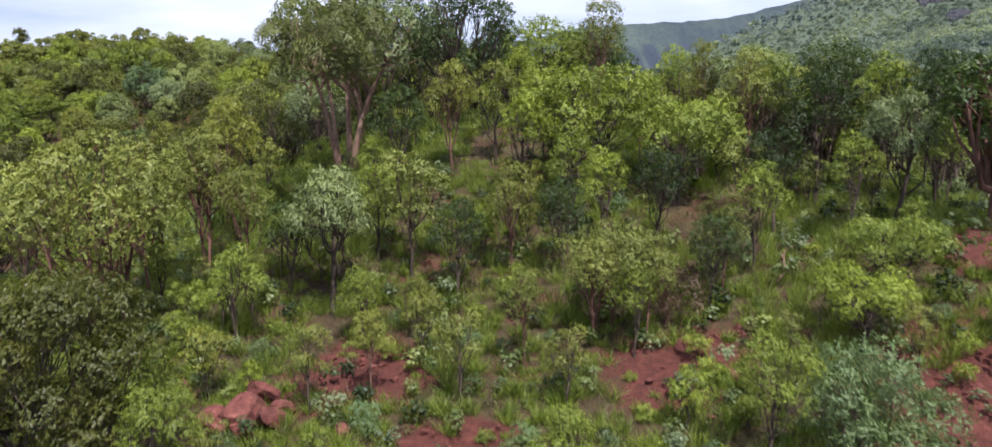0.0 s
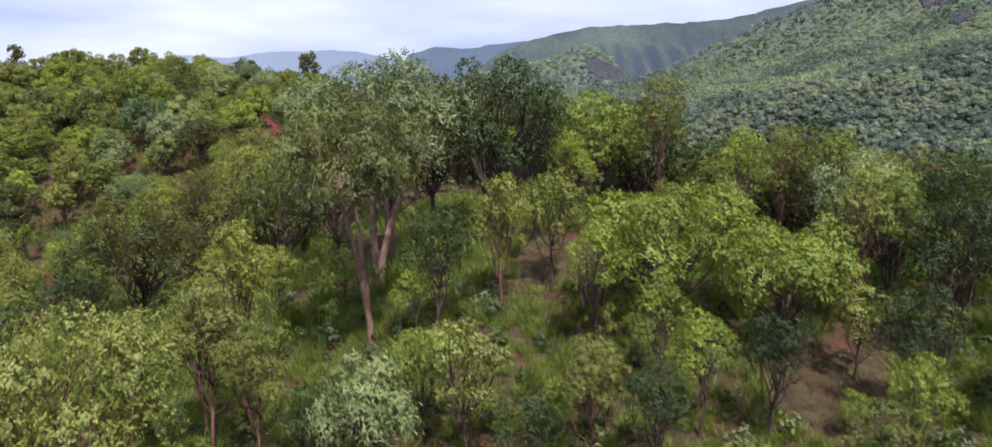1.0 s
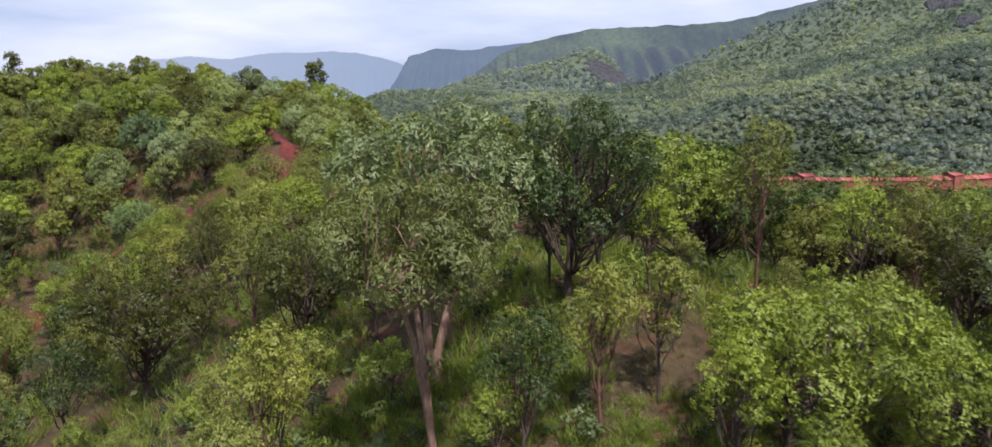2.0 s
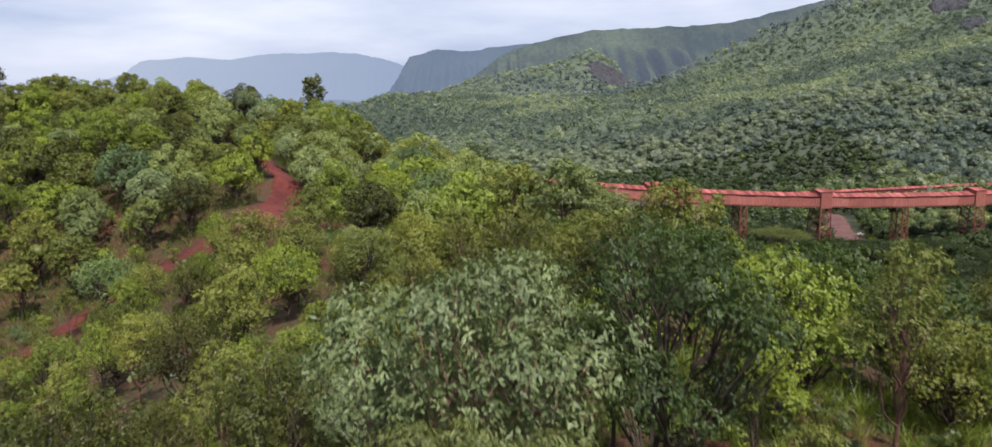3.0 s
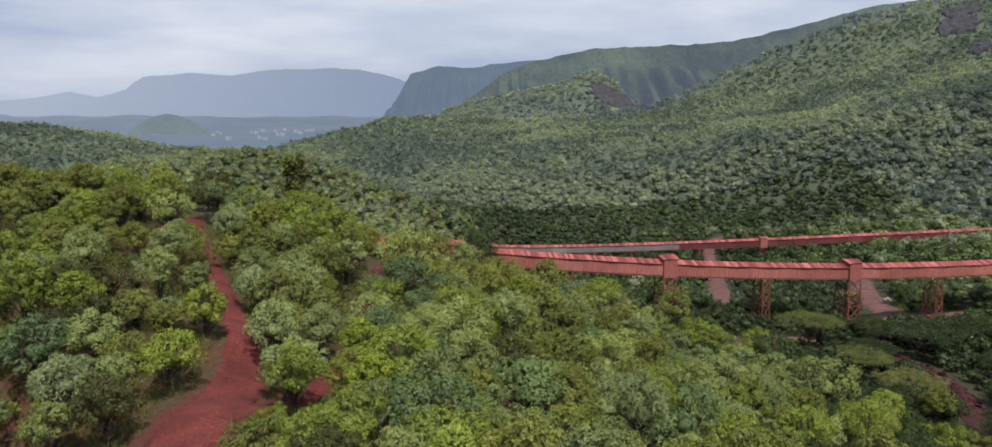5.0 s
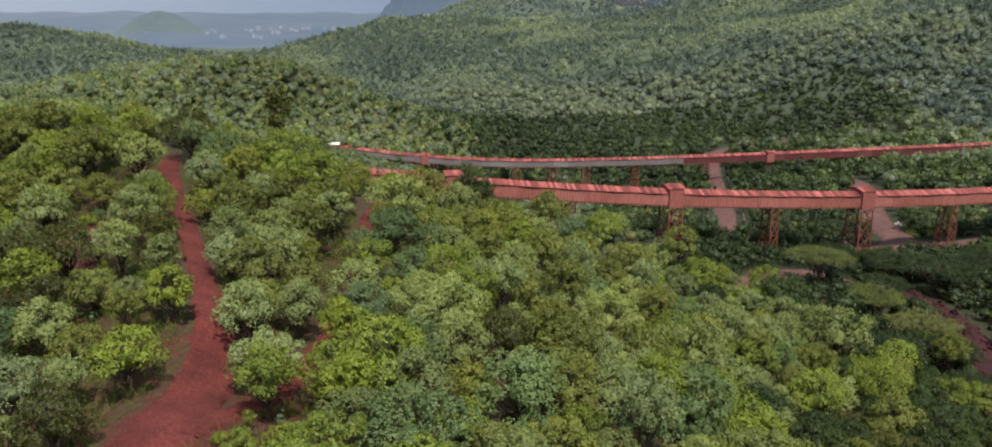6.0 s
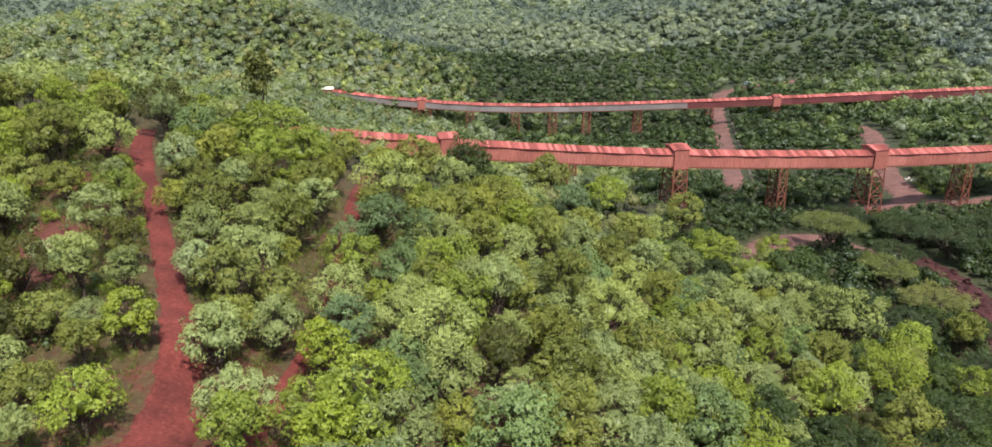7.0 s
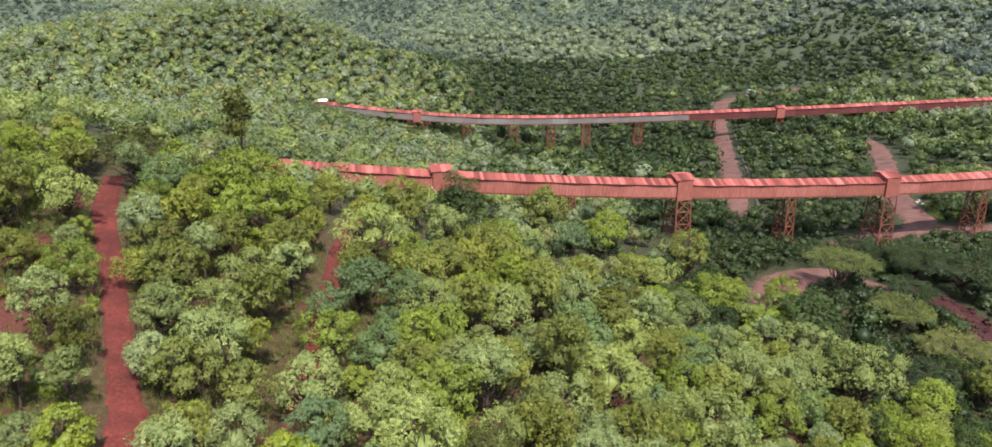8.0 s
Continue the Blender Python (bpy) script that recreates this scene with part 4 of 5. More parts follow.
taken += [(-33.5, 141, 2), (-87, 148, 2)]
# young growth on the open knoll
for k, x, y, sc in (("slim_olive", -2.6, 15.6, 0.34), ("slim_green", -3.2, 17.9, 0.38), ("near_thin", -1.6, 16.6, 0.5), ("slim_olive", 0.6, 16.4, 0.4), ("near_thin", 1.4, 14.6, 0.5), ("slim_green", -6.2, 18.2, 0.5), ("slim_dark", -5.6, 20.8, 0.5), ("slim_olive", 3.4, 17.0, 0.46), ("slim_green", 3.0, 16.5, 0.42), ("slim_olive", 2.2, 17.2, 0.44), ("slim_dark", 4.9, 17.6, 0.45),
                    ("slim_olive", 5.4, 18.2, 0.46), ("slim_green", 6.4, 19.0, 0.52), ("slim_dark", -1.0, 19.6, 0.52), ("slim_olive", 0.4, 20.6, 0.55), ("slim_dark", 1.8, 20.2, 0.5), ("slim_green", 2.9, 21.4, 0.55), ("slim_dark", 4.4, 21.2, 0.55), ("slim_olive", -7.0, 21.6, 0.6), ("slim_dark", 7.6, 21.2, 0.58), ("slim_green", 9.0, 19.8, 0.5), ("near_green", 7.4, 15.4, 0.5), ("near_green", 8.6, 16.6, 0.5)):
    plant(k, x, y, sc, 3 * x)
    taken.append((x, y, 0.8))
scatter(520, -12, 12, 9.5, 19, 0.5, ["near_thin", "near_sapling", "near_shrub", "near_bluish", "near_yellow", "near_shrub", "near_shrub", "near_bluish"], (0.22, 0.55), 0.3)
scatter(260, -10, 11, 11, 22, 0.45, ["near_sapling", "near_thin", "near_yellow", "near_bluish", "slim_green", "near_sapling"], (0.3, 0.6), 0.3, 2)
scatter(420, -16, 15, 18, 33, 0.9, ["near_thin", "near_sapling", "near_shrub", "near_bluish", "near_yellow", "near_thin", "slim_olive", "slim_green", "near_sapling"], (0.42, 0.85), 0.3)
for k, x, y, sc in (("slim_dark", 9.6, 23.5, 0.8), ("slim_dark", 12.6, 22.4, 0.85), ("slim_dark", 11.2, 26.0, 0.9), ("slim_olive", 8.0, 25.2, 0.8), ("slim_dark", 14.4, 25.4, 0.85), ("slim_dark", 16.5, 28.0, 0.9), ("slim_green", 0.9, 24.0, 0.7), ("slim_olive", -8.4, 22.6, 0.8), ("slim_dark", -3.2, 25.2, 0.7)):
    plant(k, x, y, sc, x)
    taken.append((x, y, 1.2))
scatter(420, -26, 24, 22, 35, 1.5, ["slim_olive", "slim_green", "slim_dark", "near_thin", "fine_pale", "slim_olive", "slim_green", "slim_dark", "fine_sage"], (0.62, 0.95), 0.5)
FINE = ["fine_olive", "fine_deep", "fine_green", "fine_deep", "fine_olive2", "fine_green2", "fine_yellow", "fine_olive2", "fine_dark", "slim_olive", "slim_green", "fine_olive"]
for k, x, y, sc in (("fine_olive2", -1.5, 47, 0.9), ("fine_green2", 2.5, 51, 0.8), ("fine_olive", 6.5, 48, 0.9), ("fine_olive2", 10.5, 52, 0.9), ("fine_dark", 13.5, 46, 1.0)):
    plant(k, x, y, sc, x)
    taken.append((x, y, 2.4))
# trees kept small and spaced so the track's bend shows from the camera
scatter(110, -32, -19, 59, 68, 1.7, ["fine_sage", "fine_green", "near_thin", "slim_olive", "fine_olive"], (0.42, 0.62), 0.4)
taken += [(-20.5, 66.5, 2.4), (-17.5, 66.0, 2.0), (-23.5, 66.5, 2.4), (-19.6, 76.5, 1.0)]
taken += [(x, y, 3.0) for x in (-29, -26, -23) for y in (61, 65)]
# single trees of the ridge and its flank: x, y, size
def single(kind, places):
    for i, (x, y, sc) in enumerate(places):
        plant(kind, x, y, sc, 2.3 * i + x, 1 if i % 2 and not kind.startswith("fine") else 0, 0.1)
        taken.append((x, y, 1.3 + 1.1 * sc))


single("sage", [(-41.8, 118.2, 1.1), (-23.0, 109.7, 1.1), (-24.2, 104.3, 1.02), (-18.8, 90.9, 0.89), (-15.7, 124.7, 1.36), (-9.2, 113.3, 1.19), (-16.0, 97.8, 1.02), (-3.2, 96.4, 0.92), (6.5, 135.5, 1.12), (10.3, 122.2, 1.25), (16.0, 130.0, 0.92), (17.5, 145.3, 1.07), (21.8, 120.9, 1.48), (26.4, 122.6, 1.28), (-21.4, 87.1, 0.97), (-43.3, 102.8, 1.01), (-12.1, 76.5, 0.79), (-7.0, 87.2, 0.99), (-2.4, 88.7, 0.75), (5.4, 93.0, 0.93), (18.1, 93.6, 0.96), (16.2, 87.3, 0.86), (-36.4, 76.0, 0.94)])
single("green", [(-47.1, 123.4, 1.04), (-35.5, 106.4, 0.93), (-24.9, 125.4, 1.35), (-3.1, 139.1, 1.15), (-6.1, 117.8, 1.02), (-16.1, 105.0, 0.94), (-6.8, 93.9, 0.87), (12.3, 157.1, 1.38), (14.3, 116.3, 1.31), (21.7, 114.4, 1.16), (23.9, 141.2, 1.38), (-6.5, 78.1, 0.68), (-15.2, 73.6, 0.47), (13.2, 91.2, 1.11), (-29.2, 129.4, 1.48)])
single("olive", [(-31.3, 107.9, 0.74), (-41.7, 109.5, 0.76), (-28.4, 107.4, 1.06), (-23.3, 95.5, 0.96), (-21.6, 90.6, 0.72), (-22.8, 138.1, 0.95), (-14.6, 142.6, 1.34), (-10.9, 119.5, 1.16), (-6.6, 106.0, 0.86), (-0.9, 100.1, 0.8), (1.7, 117.8, 0.91), (3.6, 163.3, 1.48), (-29.8, 81.8, 0.64), (-45.7, 110.1, 0.87), (-31.7, 87.5, 0.71), (-4.4, 76.3, 0.66), (-6.0, 82.9, 0.75), (-17.1, 68.5, 0.64), (-40.0, 82.7, 0.94)])
single("pale", [(-25.3, 95.9, 0.86), (-29.1, 87.6, 0.59), (-33.7, 115.1, 1.06), (0.9, 144.9, 0.88), (0.7, 130.6, 0.76), (4.3, 103.9, 0.86), (-18.6, 82.0, 1.05), (-34.8, 94.7, 0.7), (8.9, 93.6, 0.94), (-31.9, 77.8, 0.96)])
single("yellow", [(-26.3, 87.0, 1.02), (-38.8, 114.4, 0.7), (-12.3, 128.0, 1.0), (-13.5, 100.3, 0.68), (0.6, 108.6, 0.69), (-9.2, 77.1, 0.59), (8.7, 83.2, 0.78), (-17.4, 72.8, 0.52)])
single("deep", [(-40.9, 130.0, 1.27), (-22.2, 119.7, 0.89), (10.2, 130.1, 1.22), (-33.8, 86.0, 0.77), (2.1, 93.3, 0.92), (-35.5, 91.5, 0.95)])
single("blue", [(-35.7, 125.3, 1.2), (-15.1, 113.4, 1.18), (-12.1, 103.5, 0.92), (4.6, 123.8, 1.12), (20.2, 132.0, 0.79), (6.4, 151.7, 1.12), (-2.3, 79.0, 0.7), (-10.1, 85.4, 0.96), (-35.4, 81.3, 1.12)])
single("olive2", [(-27.1, 114.8, 0.95), (-19.5, 95.5, 0.8), (-6.4, 125.7, 1.12), (-9.5, 101.1, 0.79), (-3.2, 104.4, 1.16), (23.6, 153.8, 1.35), (0.2, 83.3, 0.93)])
single("sage2", [(-22.9, 98.8, 1.02), (-2.5, 119.1, 1.18), (-10.7, 93.9, 0.95), (6.5, 112.7, 1.35), (14.7, 108.7, 1.48)])
single("blue2", [(-17.5, 110.1, 0.68), (-14.3, 92.1, 0.92), (27.9, 117.6, 1.08), (5.4, 83.4, 0.95), (-13.3, 85.1, 0.78)])
single("dark", [(-8.4, 141.6, 1.48)])
single("green2", [(-7.9, 109.8, 1.03), (-7.0, 97.9, 1.12), (-25.9, 79.8, 0.84), (0.7, 80.1, 0.72)])
single("open_pale", [(28.4, 134.4, 0.98), (-42.3, 92.9, 0.97)])
single("fine_olive", [(-18.2, 57.3, 0.8), (-6.9, 57.0, 0.73), (-9.9, 64.0, 0.66), (-25.7, 62.3, 0.57), (1.5, 59.9, 0.59)])
single("fine_pale", [(-11.3, 55.5, 0.75)])
single("fine_blue", [(-15.2, 56.5, 0.54), (-29.1, 64.0, 0.82)])
single("fine_green", [(-3.1, 53.7, 0.66), (6.8, 75.3, 0.84), (35.2, 112.3, 1.45), (28.9, 83.9, 1.11)])
single("fine_green2", [(7.4, 59.3, 0.85)])
single("fine_deep", [(-0.6, 55.4, 0.58), (-4.0, 60.9, 0.61), (-21.9, 59.1, 0.59), (4.0, 57.8, 0.56), (22.6, 84.9, 1.01), (42.9, 101.1, 1.28)])
single("fine_dark", [(8.8, 73.2, 0.72), (37.1, 105.3, 1.34)])
single("fine_yellow", [(-5.6, 67.1, 0.63), (-9.7, 57.6, 0.43)])
single("fine_olive2", [(-0.8, 67.8, 0.72)])
single("fine_sage", [(-13.3, 61.2, 0.54)])
plant("slim_dark", -8.2, 143.5, 1.75, 0.6)
plant("near_dry", 3.4, 70.5, 2.7, 0.8)
taken.append((3.4, 70.5, 2.6))
# mostly dark kinds: cloud shade over this flank is put into leaf colour
FLANK = ["fine_deep", "fine_dark", "fine_deep", "fine_olive2", "slim_dark", "fine_deep", "fine_dark", "fine_deep", "fine_olive", "fine_dark"]
for k, x, y, sc in (("fine_deep", 9.4, 31.0, 0.8), ("fine_dark", 11.2, 30.4, 0.85), ("fine_deep", 12.9, 31.2, 0.9), ("fine_dark", 14.8, 31.5, 0.92), ("fine_olive", 13.0, 37.5, 1.0), ("fine_deep", 15.4, 38.2, 1.1), ("fine_dark", 18.0, 38.5, 1.25)):
    plant(k, x, y, sc, x)
    taken.append((x, y, 1.6))
scatter(500, 8, 40, 31, 38, 1.9, FLANK, (0.75, 1.0), 1.5)
scatter(500, 0, 40, 38, 50, 1.9, FLANK, (0.9, 1.2), 1.5)
scatter(1300, -4, 50, 46, 62, 1.45, FLANK, (0.5, 0.85), 1.5)
scatter(1500, -60, -4, 40, 62, 1.55, FINE, (0.55, 0.9), 1.5)
scatter(500, -60, 4, 31, 44, 2.0, FINE, (0.75, 1.15), 1.5)
MIDS = ["sage", "olive2", "green", "green2", "blue", "blue2", "pale", "sage2", "sage", "blue2", "yellow", "olive", "sage2", "deep"]
LEFT = ["open_olive", "open_green", "open_olive2", "open_sage", "green", "yellow", "open_green", "open_olive", "green2", "open_pale", "olive2", "sage", "deep"]
OPEN = ["open_olive", "open_green", "open_pale", "open_olive2", "open_sage", "open_sage"]
# dark kinds again, the flank's cloud shade put into their leaves
scatter(1500, 17, 60, 60, 102, 1.9, ["deep", "dark", "deep", "dark", "dark", "olive2"], (0.75, 1.15), 1.0)
scatter(300, 8, 22, 60, 74, 1.8, FLANK, (0.6, 0.95), 1.0)
scatter(3600, -13, 30, 60, 132, 1.9, MIDS + OPEN, (0.7, 1.3), 1.0, 2)
# small grassy gaps in the wood
taken += [(-38.5, 101.5, 6.0), (-42.0, 114.1, 1.2), (-44.1, 123.4, 1.2), (-39.1, 105.2, 1.2)]
scatter(1500, -85, -13, 60, 86, 1.9, LEFT, (0.6, 1.0), 1.25, 2)
scatter(3000, -85, -15, 86, 132, 1.9, LEFT, (0.68, 1.15), 1.2, 2)
scatter(420, -36, -11, 57, 100, 0.8, ["near_shrub", "near_bluish", "near_sapling", "near_shrub"], (0.5, 1.05), 0.3)
scatter(160, -46, -30, 88, 114, 0.9, ["near_shrub", "near_bluish", "near_sapling", "near_yellow", "near_thin"], (0.7, 1.3), 0.3)
scatter(260, 14, 36, 126, 150, 2.2, ["sage", "dark", "deep", "green", "olive", "dark"], (0.7, 1.1), 0.8)
# trees of the valley floor
for k, x, y, sc, tn in (("umbrella_acacia", 46.4, 156.0, 1.2, 0.3), ("dark_acacia", 63, 166, 1.25, 1.0), ("dark_acacia", 68, 161, 1.5, 2.2), ("dark_acacia", 81, 168, 1.3, 3.1), ("acacia", 51.5, 147.5, 1.0, 4.0), ("olive_acacia", 53.4, 138.0, 1.15, 5.0), ("dark_acacia", 57, 156, 0.9, 0.8),
                        ("dark", 35.2, 139.2, 1.5, 0.4), ("sage2", 35.6, 124.5, 1.5, 2.0), ("open_pale", 28.7, 136, 0.75, 1.0), ("green2", 43, 124, 1.1, 3.0), ("dark_acacia", 46, 131, 1.0, 2.5), ("dark_acacia", 70, 138, 1.2, 0.2), ("dark_acacia", 76, 148, 1.3, 1.4), ("dark_acacia", 88, 158, 1.3, 2.7), ("dark_acacia", 60, 124, 1.1, 3.3), ("dark", 84.5, 202, 1.0, 1.0)):
    plant(k, x, y, sc, tn)
    taken.append((x, y, 4.5 if "acacia" in k else 3.5))
scatter(40, 50, 100, 120, 172, 5.5, ["dark_acacia", "acacia"], (0.7, 1.1), 2.5)
# dark kinds here carry the cloud shade lying over the valley
scatter(1100, 29, 84, 62, 134, 2.5, ["dark"] * 6 + ["olive", "green", "open_olive"], (0.75, 1.2), 1.5, 2)


# ---- woods farther off: too many to count ----
def clump(seed, lobes, chips, leaf, full):
    """A small crown of about one metre in radius, made of leaf sprays through uneven lobes, closed inside where full. Verts and triangles."""
    r = np.random.RandomState(seed)
    lob = unit(r.normal(size=(lobes, 3)) + np.array([0, 0, 0.35])) * np.array([0.62, 0.62, 0.45]) * r.uniform(0.5, 1.15, (lobes, 1))
    rad = r.uniform(0.26, 0.46, lobes)
    k = r.randint(0, lobes, chips)
    d = unit(r.normal(size=(chips, 3)) + np.array([0, 0, 0.4]))
    p = lob[k] + d * (rad[k] * r.uniform(0.75 if full else 0.5, 1.05, chips))[:, None]
    nr = unit(d * 0.55 + p * (0.5 if full else 0.3) + np.array([0, 0, 0.12 if full else 0.45]) + r.normal(size=(chips, 3)) * 0.2)
    ax = unit(np.cross(nr, r.normal(size=(chips, 3))))
    ln = leaf * r.uniform(0.6, 1.3, chips)
    w, g = leaf_quads(p - ax * ln[:, None] * 0.5, ax, nr, ln, ln * 0.75, 0.05)
    g = split_quads(g)
    if full:
        v, f = lump(0)
        g = np.concatenate([g, f + len(w)])
        w = np.concatenate([w, v * r.uniform(0.4, 0.6, (len(v), 1)) * np.array([1, 1, 0.8])])
    return w, g


def woods(name, places, sizes, level, chips, leaf, mat, label, seed, rise=0.8, tall=0.85, full=False):
    r = np.random.RandomState(seed)
    kinds = [clump(seed * 10 + i, level, chips, leaf, full) for i in range(8)]
    z = land(places[:, 0], places[:, 1])
    out, tri, at = [], [], 0
    for i, (x, y) in enumerate(places):
        a, sc = r.uniform(0, 6.28), sizes[i]
        c, s = math.cos(a), math.sin(a)
        v, f = kinds[i % 8]
        w = np.empty_like(v)
        w[:, 0], w[:, 1], w[:, 2] = (v[:, 0] * c - v[:, 1] * s) * sc, (v[:, 0] * s + v[:, 1] * c) * sc, (v[:, 2] * tall + rise) * sc * r.uniform(0.75, 1.3)
        out.append(w + np.array([x, y, z[i]]))
        tri.append(f + at)
        at += len(v)
    me = mesh_of(name, np.concatenate(out), np.concatenate(tri), mat, True)
    tone = np.concatenate([np.full(len(kinds[i % 8][0]), t) for i, t in enumerate(r.uniform(0, 1, len(places)))])
    return tagged(new(name, toned(me, tone)), label, "woodland", kind="stuff")


def spots(n, x0, x1, y0, y1, keep, seed):
    """About n places on an uneven grid over the rectangle, those within the open view from the path."""
    r = np.random.RandomState(seed)
    step = math.sqrt((x1 - x0) * (y1 - y0) / n)
    X, Y = np.meshgrid(np.arange(x0, x1, step), np.arange(y0, y1, step))
    X = X + (np.arange(len(X)) % 2)[:, None] * step * 0.5
    p = np.stack([X.ravel(), Y.ravel()], 1) + r.uniform(-0.62, 0.62, (X.size, 2)) * step
    p = p[np.abs(p[:, 0] + 4) < 0.72 * (p[:, 1] + 4) + 12]
    return p[keep(p)]


def off_lanes(p):
    return np.array([lane_gap(x, y) > 1.1 for x, y in p])


def grown(p):
    """Places outside the stretch where single trees stand."""
    return ~((p[:, 1] < 129) & (p[:, 0] > -86) & (p[:, 0] < 76)) & off_lanes(p) & ~((p[:, 0] > 15) & (np.abs(p[:, 1] - 174.4 - (p[:, 0] - 26.4) * 0.2355 + 2) < 5))


LEAFS = [W_DARK, W_MID, W_OLIVE, W_BLUE, W_GREEN]
HILL_LEAFS = [L_HILL_HAZE_DARK, L_HILL_HAZE_DARK, L_HILL_HAZE, L_HILL_HAZE_LIGHT, L_HILL_HAZE_LIGHT]
MOUNTAIN_LEAFS = [L_FAR_HAZE_DARK, L_FAR_HAZE_DARK, L_FAR_HAZE, L_FAR_HAZE, L_HILL_HAZE_LIGHT]
FAR_LEAFS = [W_DARK, W_MID, W_MID, L_HILL_HAZE_LIGHT, W_BLUE]


def stands(p, seed, dark=0.0):
    """Splits places into one-tone stands, with stragglers; puts cloud shade and sun into colour."""
    r = np.random.RandomState(seed)
    v = ripple(p[:, 0], p[:, 1], 90, seed) * 0.8 + ripple(p[:, 0], p[:, 1], 260, seed + 1) * 1.2 + r.normal(size=len(p)) * 0.28 - dark
    return [p[(v >= a) & (v < b)] for a, b in zip((-9, -0.35, -0.05, 0.2, 0.45), (-0.35, -0.05, 0.2, 0.45, 9))]


def shade_bias(p):
    """Darker trees on the valley floor; cloud shade and sun put into the bias."""
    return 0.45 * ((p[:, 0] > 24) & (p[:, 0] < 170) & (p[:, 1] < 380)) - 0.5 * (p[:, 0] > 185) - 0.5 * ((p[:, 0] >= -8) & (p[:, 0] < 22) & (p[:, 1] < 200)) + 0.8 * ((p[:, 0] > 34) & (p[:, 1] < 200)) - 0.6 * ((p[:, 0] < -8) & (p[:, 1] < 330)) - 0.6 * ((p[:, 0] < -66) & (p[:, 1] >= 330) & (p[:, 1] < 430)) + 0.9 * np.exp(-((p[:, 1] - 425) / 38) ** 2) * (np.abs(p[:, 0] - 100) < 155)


spur_p = spots(3600, -235, -16, 236, 432, lambda p: off_lanes(p) & ~((p[:, 0] > -70) & (p[:, 1] > 298) & (p[:, 1] < 319)), 19)
for i, mt in enumerate((W_OLIVE, L_HILL_HAZE_LIGHT, W_GREEN)):
    p = spur_p[i::3]
    woods("far_woods", p, np.random.RandomState(i + 60).uniform(1.7, 3.2, len(p)), 10, 84, 0.26, mt, "light green woodland over the spur", 130 + i, 0.85, 0.95, True)
mid_p = spots(3600, -190, 170, 60, 235, grown, 5)
for i, p in enumerate(stands(mid_p, 61, shade_bias(mid_p))):
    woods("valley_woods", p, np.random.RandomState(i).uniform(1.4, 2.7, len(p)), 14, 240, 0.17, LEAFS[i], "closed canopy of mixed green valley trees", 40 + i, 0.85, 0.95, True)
low_p = spots(3000, -70, 150, 105, 240, off_lanes, 15)
for i, mt in enumerate((W_DARK, W_MID)):
    p = low_p[i::2]
    woods("undergrowth", p, np.random.RandomState(i + 3).uniform(0.5, 1.3, len(p)), 5, 36, 0.34, mt, "low scrub between the valley trees", 80 + i)
far_p = spots(14500, -420, 430, 235, 530, lambda p: off_lanes(p) & ~((p[:, 0] > -70) & (p[:, 0] < -14) & (p[:, 1] > 298) & (p[:, 1] < 317)), 6)
slope = (far_p[:, 0] > 185) | (far_p[:, 1] > 470)
SLOPE_LEAFS = [L_HILL_HAZE_DARK, L_HILL_HAZE, L_HILL_HAZE, L_HILL_HAZE_LIGHT, L_HILL_HAZE_LIGHT]
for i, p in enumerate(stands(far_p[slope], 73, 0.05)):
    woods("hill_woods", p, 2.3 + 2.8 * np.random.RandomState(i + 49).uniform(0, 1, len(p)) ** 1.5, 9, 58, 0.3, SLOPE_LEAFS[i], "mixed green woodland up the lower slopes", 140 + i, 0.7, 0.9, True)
far_p = far_p[~slope]
for i, p in enumerate(stands(far_p, 71, shade_bias(far_p))):
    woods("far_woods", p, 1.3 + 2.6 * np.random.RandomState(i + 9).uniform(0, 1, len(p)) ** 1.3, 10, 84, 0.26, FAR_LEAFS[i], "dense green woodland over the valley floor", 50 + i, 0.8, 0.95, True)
# rocky patches: x, y, reach along x and y, how far the rock stands out
CRAGS = [(156, 1122, 42, 32, 9), (180, 1110, 22, 18, 8), (452, 836, 24, 20, 9), (438, 770, 12, 16, 7), (470, 862, 22, 14, 8)]


def bushy(p):
    ok = np.random.RandomState(1).uniform(size=len(p)) < 0.97
    for x, y, a, b, _ in CRAGS:
        ok &= ((p[:, 0] - x) / a) ** 2 + ((p[:, 1] - y) / b) ** 2 > 0.8
    return ok


bank_p = spots(1300, -76, -10, 284, 319, off_lanes, 18)
woods("undergrowth", bank_p, np.random.RandomState(6).uniform(0.7, 1.4, len(bank_p)), 5, 30, 0.3, W_MID, "low scrub on the bank below the gallery", 86)
low2_p = spots(2600, 30, 150, 108, 205, lambda p: off_lanes(p) & np.array([free(x, y, 0.3) for x, y in p]), 17)
low3_p = spots(2600, 28, 62, 128, 176, lambda p: np.array([0.25 < lane_gap(x, y) < 4 for x, y in p]), 27)
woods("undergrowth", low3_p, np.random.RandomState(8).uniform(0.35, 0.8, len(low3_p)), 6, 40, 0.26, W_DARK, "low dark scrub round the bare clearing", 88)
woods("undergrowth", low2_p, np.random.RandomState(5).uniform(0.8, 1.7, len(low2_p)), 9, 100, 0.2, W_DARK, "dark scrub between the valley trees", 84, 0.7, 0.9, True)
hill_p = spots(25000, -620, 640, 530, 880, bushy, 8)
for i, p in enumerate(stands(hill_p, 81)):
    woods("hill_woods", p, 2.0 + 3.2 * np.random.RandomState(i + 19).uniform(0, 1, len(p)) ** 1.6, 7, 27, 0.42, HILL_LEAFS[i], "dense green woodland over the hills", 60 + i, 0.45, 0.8)
